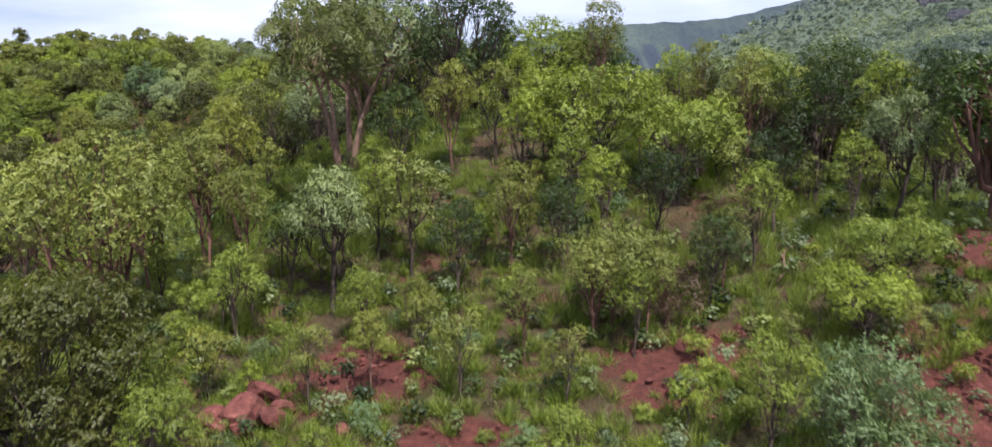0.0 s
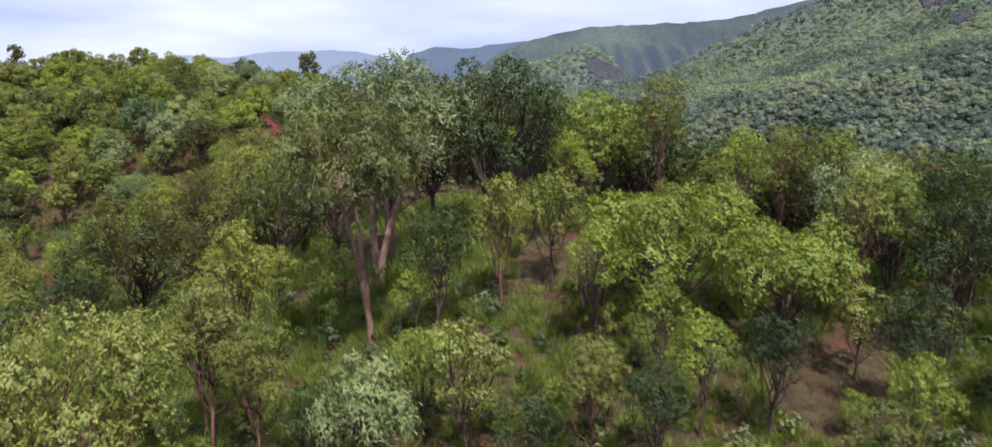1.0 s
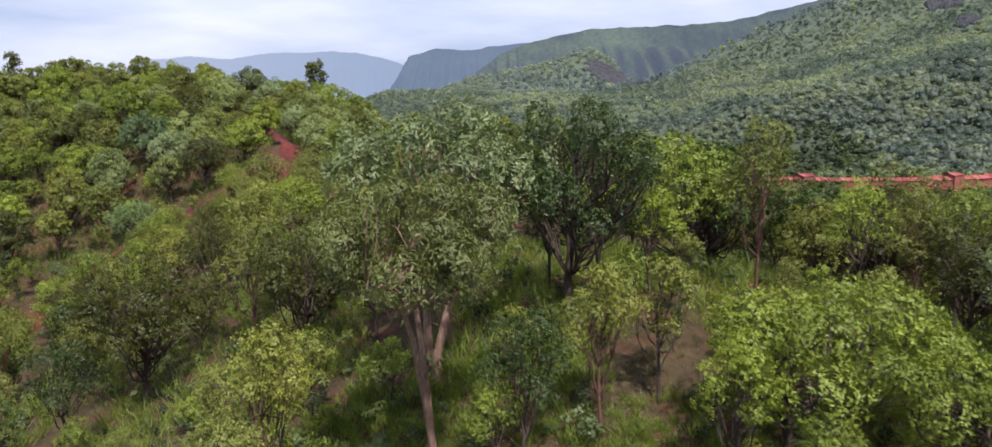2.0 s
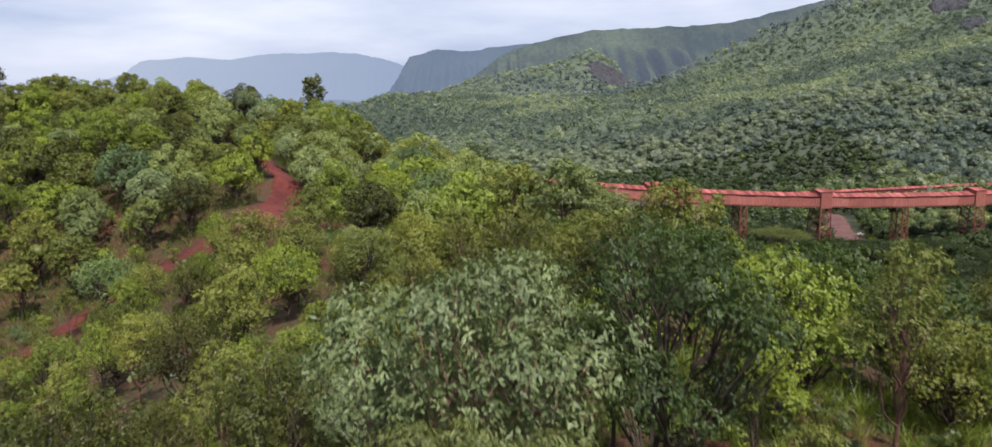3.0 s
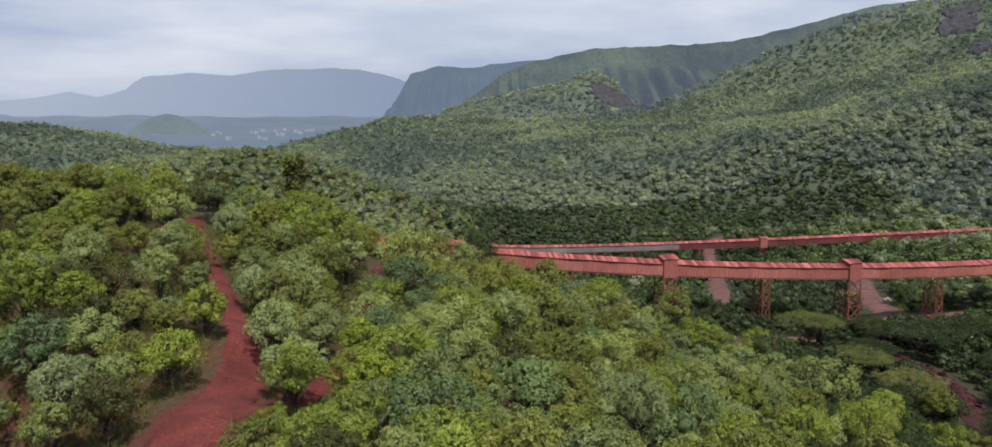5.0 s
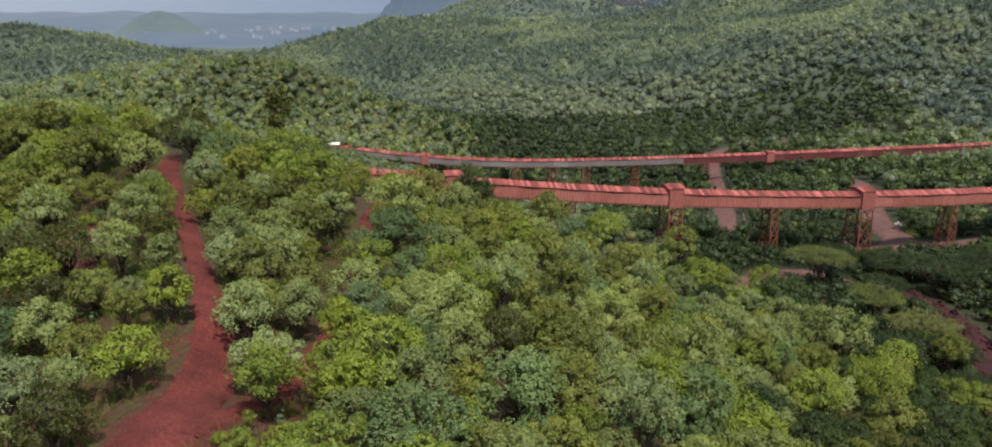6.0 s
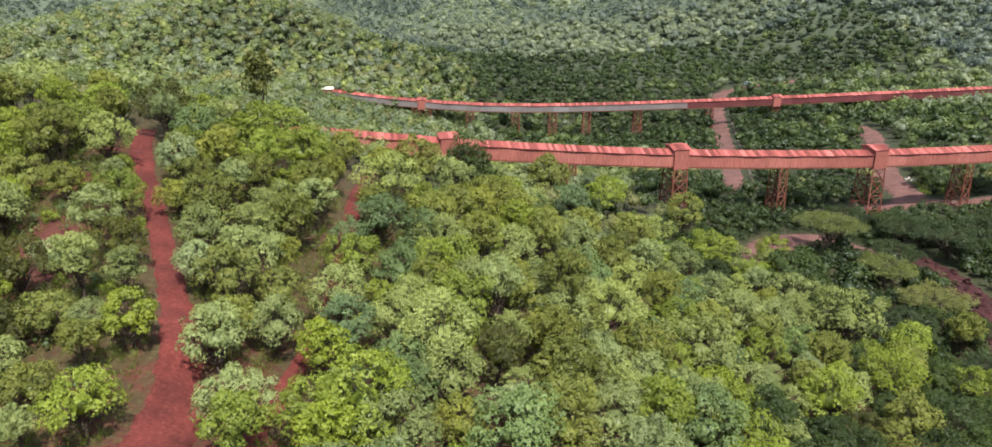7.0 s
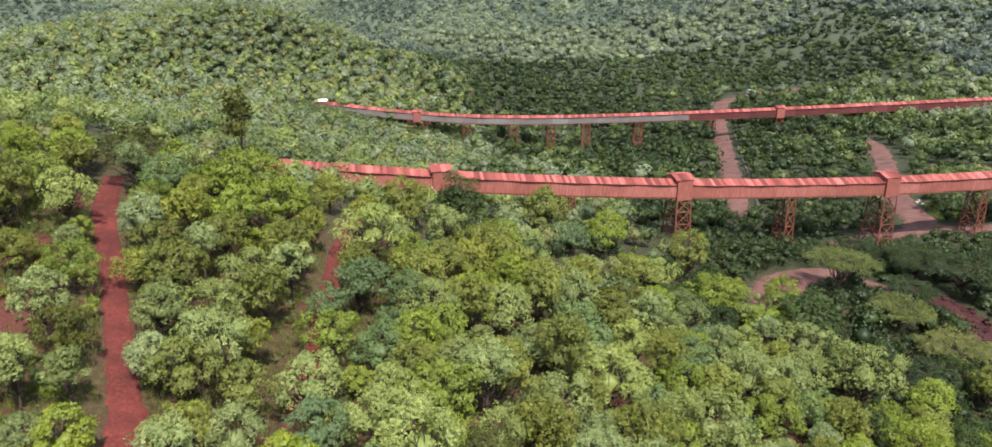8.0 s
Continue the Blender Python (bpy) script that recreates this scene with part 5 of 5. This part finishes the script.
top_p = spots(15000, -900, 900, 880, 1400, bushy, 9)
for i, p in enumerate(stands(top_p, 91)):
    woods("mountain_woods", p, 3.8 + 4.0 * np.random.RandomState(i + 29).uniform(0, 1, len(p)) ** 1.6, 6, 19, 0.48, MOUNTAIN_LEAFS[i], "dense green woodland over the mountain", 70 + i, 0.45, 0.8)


def beside(n, seed):
    r = np.random.RandomState(seed)
    p = np.stack([r.uniform(-110, 110, n), r.uniform(-70, 75, n)], 1)
    return p[(np.abs(p[:, 0] + 4) > 0.72 * np.maximum(0, p[:, 1] + 4) + 11) & (np.hypot(p[:, 0], p[:, 1]) > 6)]


side_p = beside(3400, 31)
for i, mt in enumerate((W_MID, W_OLIVE)):
    p = side_p[i::2]
    woods("hillside_scrub", p, np.random.RandomState(i + 50).uniform(0.8, 2.4, len(p)), 7, 60, 0.3, mt, "scrub and small trees over the hillside", 120 + i)
knoll_p = spots(1900, -24, 24, 9, 46, lambda p: (ripple(p[:, 0], p[:, 1], 7, 9) > -0.3), 25)
for i, mt in enumerate((W_GREEN, W_MID, W_BLUE, W_DARK)):
    p = knoll_p[i::4]
    woods("undergrowth", p, np.random.RandomState(i + 7).uniform(0.2, 0.5, len(p)), 6, 100, 0.24, mt, "low leafy scrub between grass tufts", 90 + i)
ridge_p = spots(2600, -80, 40, 46, 132, off_lanes, 26)
woods("undergrowth", ridge_p, np.random.RandomState(77).uniform(0.3, 0.8, len(ridge_p)), 5, 18, 0.4, W_MID, "low leafy scrub under the trees", 96)


# ---- grass ----
def build_grass(n, blades, seed, x0, x1, y0, y1, bare=-0.22, big=1.0, mat=L_GRASS):
    r = np.random.RandomState(seed)
    p = np.stack([r.uniform(x0, x1, n), r.uniform(y0, y1, n)], 1)
    p = p[np.array([lane_gap(x, y) > 0.1 for x, y in p])]
    p = p[np.abs(p[:, 0] + 2) < 0.72 * p[:, 1] + 4]
    p = p[ripple(p[:, 0], p[:, 1], 7, 9) > bare]
    for bx, by, br, _ in BARE:
        p = p[np.hypot(p[:, 0] - bx, p[:, 1] - by) > br * r.uniform(0.3, 0.8, len(p))]
    z = land(p[:, 0], p[:, 1])
    m = len(p)
    base = np.repeat(np.column_stack([p, z - 0.05]), blades, 0) + r.normal(size=(m * blades, 3)) * np.array([0.055, 0.055, 0])
    ax = unit(np.column_stack([r.normal(size=(m * blades, 2)) * 0.5, np.ones(m * blades)]))
    ln = np.repeat(r.uniform(0.16, 0.6, m) * (1 + 0.4 * ripple(p[:, 0], p[:, 1], 3.5, 33)) * big, blades) * r.uniform(0.7, 1.2, m * blades)
    nr = unit(np.column_stack([r.normal(size=(m * blades, 2)), np.full(m * blades, 0.5)]))
    v, f = leaf_quads(base, ax, nr, ln, np.full(m * blades, 0.014 * big), 0.08)
    tagged(new("grass", mesh_of("grass", v, f, mat)), "tufts of green grass on red soil" if mat is L_GRASS else "tufts of dull dry grass on red soil", "grass", kind="stuff")


build_grass(5600, 54, 12, -14, 14, 9, 30, -0.42, 1.0)
build_grass(4200, 20, 16, -14, 14, 9, 30, -0.8, 0.8, L_STRAW)
build_grass(5000, 10, 14, -24, 22, 28, 46, -0.4, 1.8)
build_grass(13000, 7, 13, -75, -10, 56, 125, -0.5, 2.4)
build_grass(900, 8, 15, 83, 93, 196, 205, -2, 1.8)


# ---- conveyor galleries on trestles ----
def gallery_z(x):
    return -4.0 + 0.0006 * (x - 100) ** 2


def line_y(x):
    return 174.4 + (x - 26.4) * 0.2355


def trestle(x, y, top, yaw, wide, name="trestle", along=1.3, mat=M_STEEL):
    """Lattice tower: four legs, splayed across the line, with rails and cross bracing."""
    low = min(height(x + dx, y + dy) for dx in (-2, 2) for dy in (-2, 2)) - 0.6
    h = top - low
    e = tagged(new(name), "rusty red lattice steel trestle tower carrying the conveyor gallery", "tower", "trestle towers")
    e.matrix_basis = Matrix.Translation((x, y, low)) @ Matrix.Rotation(yaw, 4, "Z")
    foot = lambda sx, sy, f: (sx * along * (1.15 - 0.15 * f), sy * (wide * 1.35 * (1 - f) + wide * f), h * f)
    for sx in (-1, 1):
        for sy in (-1, 1):
            v, f = tubes([[(foot(sx, sy, 0), 0.14), (foot(sx, sy, 1), 0.14)]], 4)
            part("leg", mesh_of("leg", v, f, mat), e)
    n = max(2, round(h / 2.4))
    for i in range(n):
        a, b = i / n, (i + 1) / n
        for p, q in (((-1, -1), (1, -1)), ((1, -1), (1, 1)), ((1, 1), (-1, 1)), ((-1, 1), (-1, -1))):
            v, f = tubes([[(foot(*p, a), 0.07), (foot(*q, b), 0.07)], [(foot(*q, a), 0.07), (foot(*p, b), 0.07)]], 4)
            part("brace", mesh_of("brace", v, f, mat), e)
            v, f = tubes([[(foot(*p, b), 0.08), (foot(*q, b), 0.08)]], 4)
            part("rail", mesh_of("rail", v, f, mat), e)
    return e


def roof_sheet_mesh(length, run, rise, mat, ribs=5):
    """A corrugated sheet from eave to ridge."""
    vs, fs = [], []
    k = ribs * 2 + 1
    for i in range(k):
        x = -length / 2 + length * i / (k - 1)
        b = 0.035 if i % 2 else 0.0
        vs += [(x, 0, b), (x, run, rise + b)]
    for i in range(k - 1):
        fs.append((2 * i, 2 * i + 2, 2 * i + 3, 2 * i + 1))
    return mesh_of("roof_sheet", np.array(vs, float), np.array(fs), mat)


def clad_mesh(length, tall, mat):
    """A ribbed wall panel, its foot at z 0, facing -y."""
    vs, fs = [], []
    k = int(length / 0.28)
    for i in range(k + 1):
        x = -length / 2 + length * i / k
        y = -0.04 if i % 2 else 0.0
        vs += [(x, y, 0), (x, y, tall)]
    for i in range(k):
        fs.append((2 * i, 2 * i + 2, 2 * i + 3, 2 * i + 1))
    return mesh_of("cladding", np.array(vs, float), np.array(fs), mat)


WALL, HALF, RISE = 2.2, 1.6, 0.62
SHEET = roof_sheet_mesh(0.86, HALF + 0.25, RISE, M_ROOF)
NARROW = roof_sheet_mesh(0.56, HALF + 0.25, RISE, M_ROOF, 3)
CLADS = {}


def gallery_span(x0, x1, fy, fz, clad, wall=WALL, name="conveyor_gallery", pitch=0.8):
    """One span of the covered conveyor between x0 and x1, roof ridge at fz(x)."""
    e = tagged(new(name), "red dusted conveyor gallery with ribbed walls and faded sheet roof", "conveyor", "conveyor gallery spans")
    y0, y1 = fy(x0), fy(x1)
    yaw = math.atan2(y1 - y0, x1 - x0)
    e.matrix_basis = Matrix.Translation((x0, y0, 0)) @ Matrix.Rotation(yaw, 4, "Z")
    L = math.hypot(x1 - x0, y1 - y0)
    at = lambda u: fz(x0 + (x1 - x0) * u / L) - RISE - wall
    n = round(L / 5.6)
    step = L / n
    key = (round(step, 3), clad.name, wall)
    if key not in CLADS:
        CLADS[key] = clad_mesh(step - 0.015, wall, clad)
        v, f = boxes([((0, 0, -0.12), (step / 2, HALF - 0.03, 0.12))])
        CLADS[key + ("f",)] = mesh_of("floor_beam", v, f, M_STEEL)
    for i in range(n):
        u = (i + 0.5) * step
        tilt = math.atan2(at(u + step / 2) - at(u - step / 2), step)
        m = Matrix.Translation((u, 0, at(u))) @ Matrix.Rotation(-tilt, 4, "Y")
        part("wall_panel", CLADS[key], e, m=m @ Matrix.Translation((0, -HALF, 0)))
        part("wall_panel", CLADS[key], e, m=m @ Matrix.Translation((0, HALF, 0)) @ Matrix.Rotation(math.pi, 4, "Z"))
        part("floor_beam", CLADS[key + ("f",)], e, m=m)
    k = round(L / pitch)
    for i in range(k):
        u = (i + 0.5) * L / k
        tilt = math.atan2(at(u + 0.4) - at(u - 0.4), 0.8)
        for sd in (0, 1):
            jig = 0.05 * math.sin(i * 12.9898 + sd * 78.2)
            m = Matrix.Translation((u, 0, at(u) + wall - 0.03 + 0.02 * (i % 2))) @ Matrix.Rotation(-tilt, 4, "Y") @ Matrix.Rotation(math.pi * sd + jig * 0.3, 4, "Z") @ Matrix.Translation((0, -HALF - 0.25 + jig, -0.08))
            part("roof_sheet", SHEET if pitch > 0.6 else NARROW, e, m=m)
    return e


def gallery_house(x, y, top, yaw, clad=M_CLAD, s=1.0):
    """Raised box over a trestle."""
    e = tagged(new("gallery_house"), "raised red box of the conveyor gallery over a trestle", "conveyor", "conveyor gallery boxes")
    e.matrix_basis = Matrix.Translation((x, y, top - 3.9)) @ Matrix.Rotation(yaw, 4, "Z") @ Matrix.Diagonal((s, s, s, 1))
    v, f = boxes([((0, 0, 1.7), (1.3, 2.0, 1.75))])
    part("wall", mesh_of("wall", v, f, clad), e)
    for sd in (0, 1):
        for i in range(4):
            part("roof_sheet", SHEET, e, m=Matrix.Rotation(math.pi * sd, 4, "Z") @ Matrix.Translation((-1.2 + 0.8 * i, -2.15, 3.42 + 0.02 * (i % 2))) @ Matrix.Diagonal((1, 1.17, 0.75, 1)))
    return e


YAW = math.atan(0.2355)
STOPS = [-50.2, -12.1, 26.4, 64.5, 102.6, 141.0]
for a, b in zip(STOPS, STOPS[1:]):
    gallery_span(a, b, line_y, gallery_z, M_CLAD, pitch=0.5)
for x in STOPS[1:]:
    gallery_house(x, line_y(x), gallery_z(x) + 0.75, YAW)
    trestle(x, line_y(x), gallery_z(x) - 3.05, YAW, 1.9, along=1.2)
for a, b in zip(STOPS[1:], STOPS[2:]):
    x = (a + b) / 2 + 0.5
    trestle(x, line_y(x), gallery_z(x) - 3.05, YAW, 1.5, along=0.7)


def back_z(x):
    d = x - 5.0
    return -24.6 + (0.0011 * d * d if d < 0 else 0.055 * d * d / (d + 60))


def back_y(x):
    return 318.0


BACK = [-62, -31, 0, 31, 62, 93, 124, 155, 190]
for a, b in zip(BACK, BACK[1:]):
    gallery_span(a, b, back_y, back_z, M_GREY if b <= 62 else M_CLAD_SHADED)
for x in (-31, 93):
    gallery_house(x, 318, back_z(x) + 0.5, 0)
for x in (-33, -29, -14, 2, 15, 27, 45, 70, 93, 124, 155):
    trestle(x, 318, back_z(x) - 3.05, 0, 1.6, along=1.2)


# ---- rocks ----
def rock_mesh(seed, mat, level=2):
    r = np.random.RandomState(seed)
    v, f = lump(level)
    for _ in range(11):
        n = unit(r.normal(size=3))
        cut = r.uniform(0.3, 0.6)
        v = v - n * np.maximum(v @ n - cut, 0)[:, None]
    v = v + r.normal(size=v.shape) * 0.02
    return mesh_of("rock", v, f, mat)


ROCKS = [rock_mesh(i, M_ROCK) for i in range(6)]
BLOCKS = [rock_mesh(20 + i, M_BLOCK) for i in range(5)]


def rock(x, y, sx, sy, sz, turn, k, label, group, me=None, name="rock", sink=0.35):
    ob = tagged(new(name, me or ROCKS[k % 6]), label, "rock", group)
    ob.matrix_basis = Matrix.Translation((x, y, height(x, y) + sz * (1 - sink) * 0.6)) @ Matrix.Rotation(turn, 4, "Z") @ Matrix.Rotation(turn * 0.3, 4, "X") @ Matrix.Diagonal((sx, sy, sz, 1))
    return ob


for i, (x, y, a) in enumerate(((-5.1, 15.1, 0.62), (-4.55, 14.8, 0.52), (-5.55, 14.7, 0.46), (-4.9, 15.7, 0.44), (-5.0, 14.5, 0.34), (-4.3, 15.3, 0.3), (-4.5, 15.2, 0.28), (-6.9, 16.5, 0.45), (-6.5, 16.2, 0.32), (-2.9, 14.3, 0.34), (4.1, 16.5, 0.36), (4.8, 15.3, 0.4), (3.0, 16.8, 0.3), (5.4, 16.6, 0.34), (4.5, 17.1, 0.26))):
    rock(x, y, a * (1.15 if i < 7 else 0.8), a * (0.95 if i < 7 else 0.66), a * (0.85 if i < 7 else 0.52), i * 1.3, i, "angular red boulder half sunk in the slope", "red boulders on the slope", sink=-0.1 if i < 7 else 0.35)
for i in range(120):
    cx, cy, rr = ((4.6, 15.6, 1.5), (-3.0, 16.6, 1.1), (-0.8, 13.4, 1.2), (8.8, 13.6, 1.4))[i % 4]
    a = rng.uniform(0.04, 0.17)
    rock(cx + rng.uniform(-rr, rr), cy + rng.uniform(-rr, rr), a, a * 0.8, a * 0.6, rng.uniform(0, 6), i, "small red stone on the bare slope", "small red stones", name="stone")
for i in range(110):
    f = rng.uniform(0, 1)
    a = rng.uniform(0.35, 1.1)
    rock(62.3 + 2.0 * math.sin(f * 3.1) + rng.uniform(-2.6, 2.6), 160 - 22 * f, a, a * rng.uniform(0.6, 0.9), a * rng.uniform(0.35, 0.6), rng.uniform(0, 6), i, "dark red angular block of stream rubble", "red rubble blocks", BLOCKS[i % 5])
M_PALE_ROCK = track_mat("pale_rock", (0.20, 0.17, 0.16), (0.32, 0.29, 0.28), (0.48, 0.45, 0.44))
PALE_ROCKS = [rock_mesh(40 + i, M_PALE_ROCK) for i in range(3)]
for i, (x, y, a) in enumerate(((84.6, 208.0, 0.6), (85.6, 208.6, 0.5), (85.2, 206.9, 0.4), (86.3, 207.6, 0.35))):
    rock(x, y, a * 1.3, a, a * 0.8, i * 1.7, i, "pale stone heaped beside the dirt road", "pale stones by the road", PALE_ROCKS[i % 3])
lane("stream_bed", STREAM, M_RUBBLE, "dry stream bed of dark red rubble", 0.15, seed=9)


def crag(x, y, a, b, out, seed):
    """A patch of bare broken cliff standing out of the hillside."""
    r = np.random.RandomState(seed)
    n = 34
    u, w = np.meshgrid(np.linspace(-1, 1, n), np.linspace(-1, 1, n))
    X, Y = x + u * a + r.uniform(-0.3, 0.3, u.shape) * a / n, y + w * b + r.uniform(-0.3, 0.3, u.shape) * b / n
    d = np.hypot(u, w) + 0.25 * ripple(X, Y, 14, seed) + 0.12 * ripple(X, Y, 5, seed + 1)
    step = np.floor((0.5 + 0.5 * ripple(X, Y, 11, seed + 2)) * 4) / 4
    Z = land(X, Y) + np.where(d < 0.85, out * (0.25 + 0.75 * step) * np.clip((0.95 - d) * 3, 0.2, 1), -5) + r.uniform(-0.5, 0.5, u.shape)
    i = np.arange((n - 1) * (n - 1))
    i = (i // (n - 1)) * n + i % (n - 1)
    ob = new("cliff", mesh_of("cliff", np.stack([X, Y, Z], -1).reshape(-1, 3), np.stack([i, i + 1, i + n + 1, i + n], 1), M_CLIFF))
    tagged(ob, "dark weathered cliff outcrop on the wooded mountain", "cliff", "mountain cliffs")


for i, c in enumerate(CRAGS):
    crag(*c, 300 + 5 * i)


# ---- fallen branches ----
def fallen_branch(x, y, turn, size, seed):
    r = np.random.RandomState(seed)
    main = [((t * size, 0.12 * size * math.sin(t * 2.2), 0.12 + 0.45 * size * t * r.uniform(0.8, 1.1)), 0.035 * (1.2 - t)) for t in np.linspace(0, 1, 6)]
    runs, joins = [main], [(0, 0)]
    for k in (2, 3, 4):
        p = np.array(main[k][0])
        q = p + np.array([r.uniform(0.2, 0.4), r.uniform(-0.35, 0.35), r.uniform(0.05, 0.3)]) * size
        runs.append([(tuple(p), 0.02), (tuple((p + q) / 2 + r.uniform(-0.03, 0.03, 3)), 0.015), (tuple(q), 0.008)])
        joins.append((0, k))
    v, f = tubes(runs, 5, joins)
    ob = tagged(new("fallen_branch", mesh_of("fallen_branch", v, f, M_PALE_BARK, True)), "pale dead branch lying on the slope", "branch")
    ob.matrix_basis = Matrix.Translation((x, y, height(x, y))) @ Matrix.Rotation(turn, 4, "Z")


fallen_branch(6.6, 18.0, 0.5, 1.3, 1)
fallen_branch(6.9, 18.3, 1.1, 1.1, 2)
fallen_branch(8.6, 16.2, 0.9, 1.0, 3)


# ---- parked van on the far road ----
def van(x, y, turn):
    paint, glass, rubber, lamp = (Nodes(n) for n in ("grey_paint", "dark_glass", "tyre_rubber", "lamp_lens"))
    paint = paint.end(paint.principled(paint.ramp(paint.noise(2.0), (0.3, (0.22, 0.26, 0.32)), (0.7, (0.30, 0.34, 0.40))), 0.35, spec=0.5))
    glass = glass.end(glass.principled((0.02, 0.025, 0.03), 0.08, spec=0.6))
    rubber = rubber.end(rubber.principled((0.02, 0.02, 0.02), 0.8))
    lamp = lamp.end(lamp.principled((0.7, 0.7, 0.65), 0.15))
    e = tagged(new("van"), "small blue-grey van parked on the dirt road", "van")
    e.matrix_basis = Matrix.Translation((x, y, height(x, y) + 0.22)) @ Matrix.Rotation(turn, 4, "Z")
    bm = bmesh.new()
    prof = [(-2.1, 0.35), (-2.1, 1.75), (-1.9, 1.9), (0.9, 1.9), (1.45, 1.25), (2.05, 1.05), (2.15, 0.6), (2.1, 0.35)]
    a = [bm.verts.new((px, -0.85 + (0.1 if pz > 1.3 else 0), pz)) for px, pz in prof]
    b = [bm.verts.new((px, 0.85 - (0.1 if pz > 1.3 else 0), pz)) for px, pz in prof]
    bm.faces.new(a[::-1])
    bm.faces.new(b)
    for i in range(len(prof)):
        k = (i + 1) % len(prof)
        bm.faces.new((a[i], a[k], b[k], b[i]))
    bmesh.ops.recalc_face_normals(bm, faces=bm.faces)
    bmesh.ops.bevel(bm, geom=list(bm.edges), offset=0.05, segments=2, affect="EDGES")
    me = bpy.data.meshes.new("body")
    bm.to_mesh(me)
    bm.free()
    me.materials.append(paint)
    body = part("body", me, e)
    v, f = boxes([((0, 0, 0), (0.34, 0.68, 0.02))])
    part("windscreen", mesh_of("windscreen", v, f, glass), body, m=Matrix.Translation((1.2, 0, 1.58)) @ Matrix.Rotation(radians(49.5), 4, "Y"))
    for sd in (-1, 1):
        v, f = boxes([((-0.5, sd * 0.79, 1.5), (1.1, 0.015, 0.22))])
        part("side_window", mesh_of("side_window", v, f, glass), body)
        v, f = boxes([((2.13, sd * 0.6, 0.82), (0.03, 0.15, 0.09))])
        part("headlight", mesh_of("headlight", v, f, lamp), body)
        for px in (-1.35, 1.35):
            v, f = tubes([[((px, sd * 0.68, 0.12), 0.33), ((px, sd * 0.9, 0.12), 0.33), ((px, sd * 0.91, 0.12), 0.18)]], 16)
            part("wheel", mesh_of("wheel", v, f, rubber, True), e)


van(107.2, 393.8, radians(-60))


# ---- pale shed at the upper end of the back gallery ----
def shed(x, y, z):
    k = Nodes("pale_sheet")
    pale = k.end(k.principled(k.ramp(k.noise(0.8, 5.0), (0.3, (0.5, 0.48, 0.42)), (0.7, (0.72, 0.70, 0.62))), 0.6))
    e = tagged(new("transfer_shed"), "small shed with pale sheet roof at the gallery end", "shed")
    e.matrix_basis = Matrix.Translation((x, y, z))
    v, f = boxes([((0, 0, 1.5), (1.9, 1.8, 1.5))])
    part("wall", mesh_of("wall", v, f, M_CLAD), e)
    me = roof_sheet_mesh(4.2, 2.1, 0.6, pale, 12)
    for sd in (0, 1):
        part("roof", me, e, "pale weathered sheet roof", Matrix.Rotation(math.pi * sd, 4, "Z") @ Matrix.Translation((0, -2.1, 3.02)))


shed(-63.5, 318, back_z(-62) - 2.9)
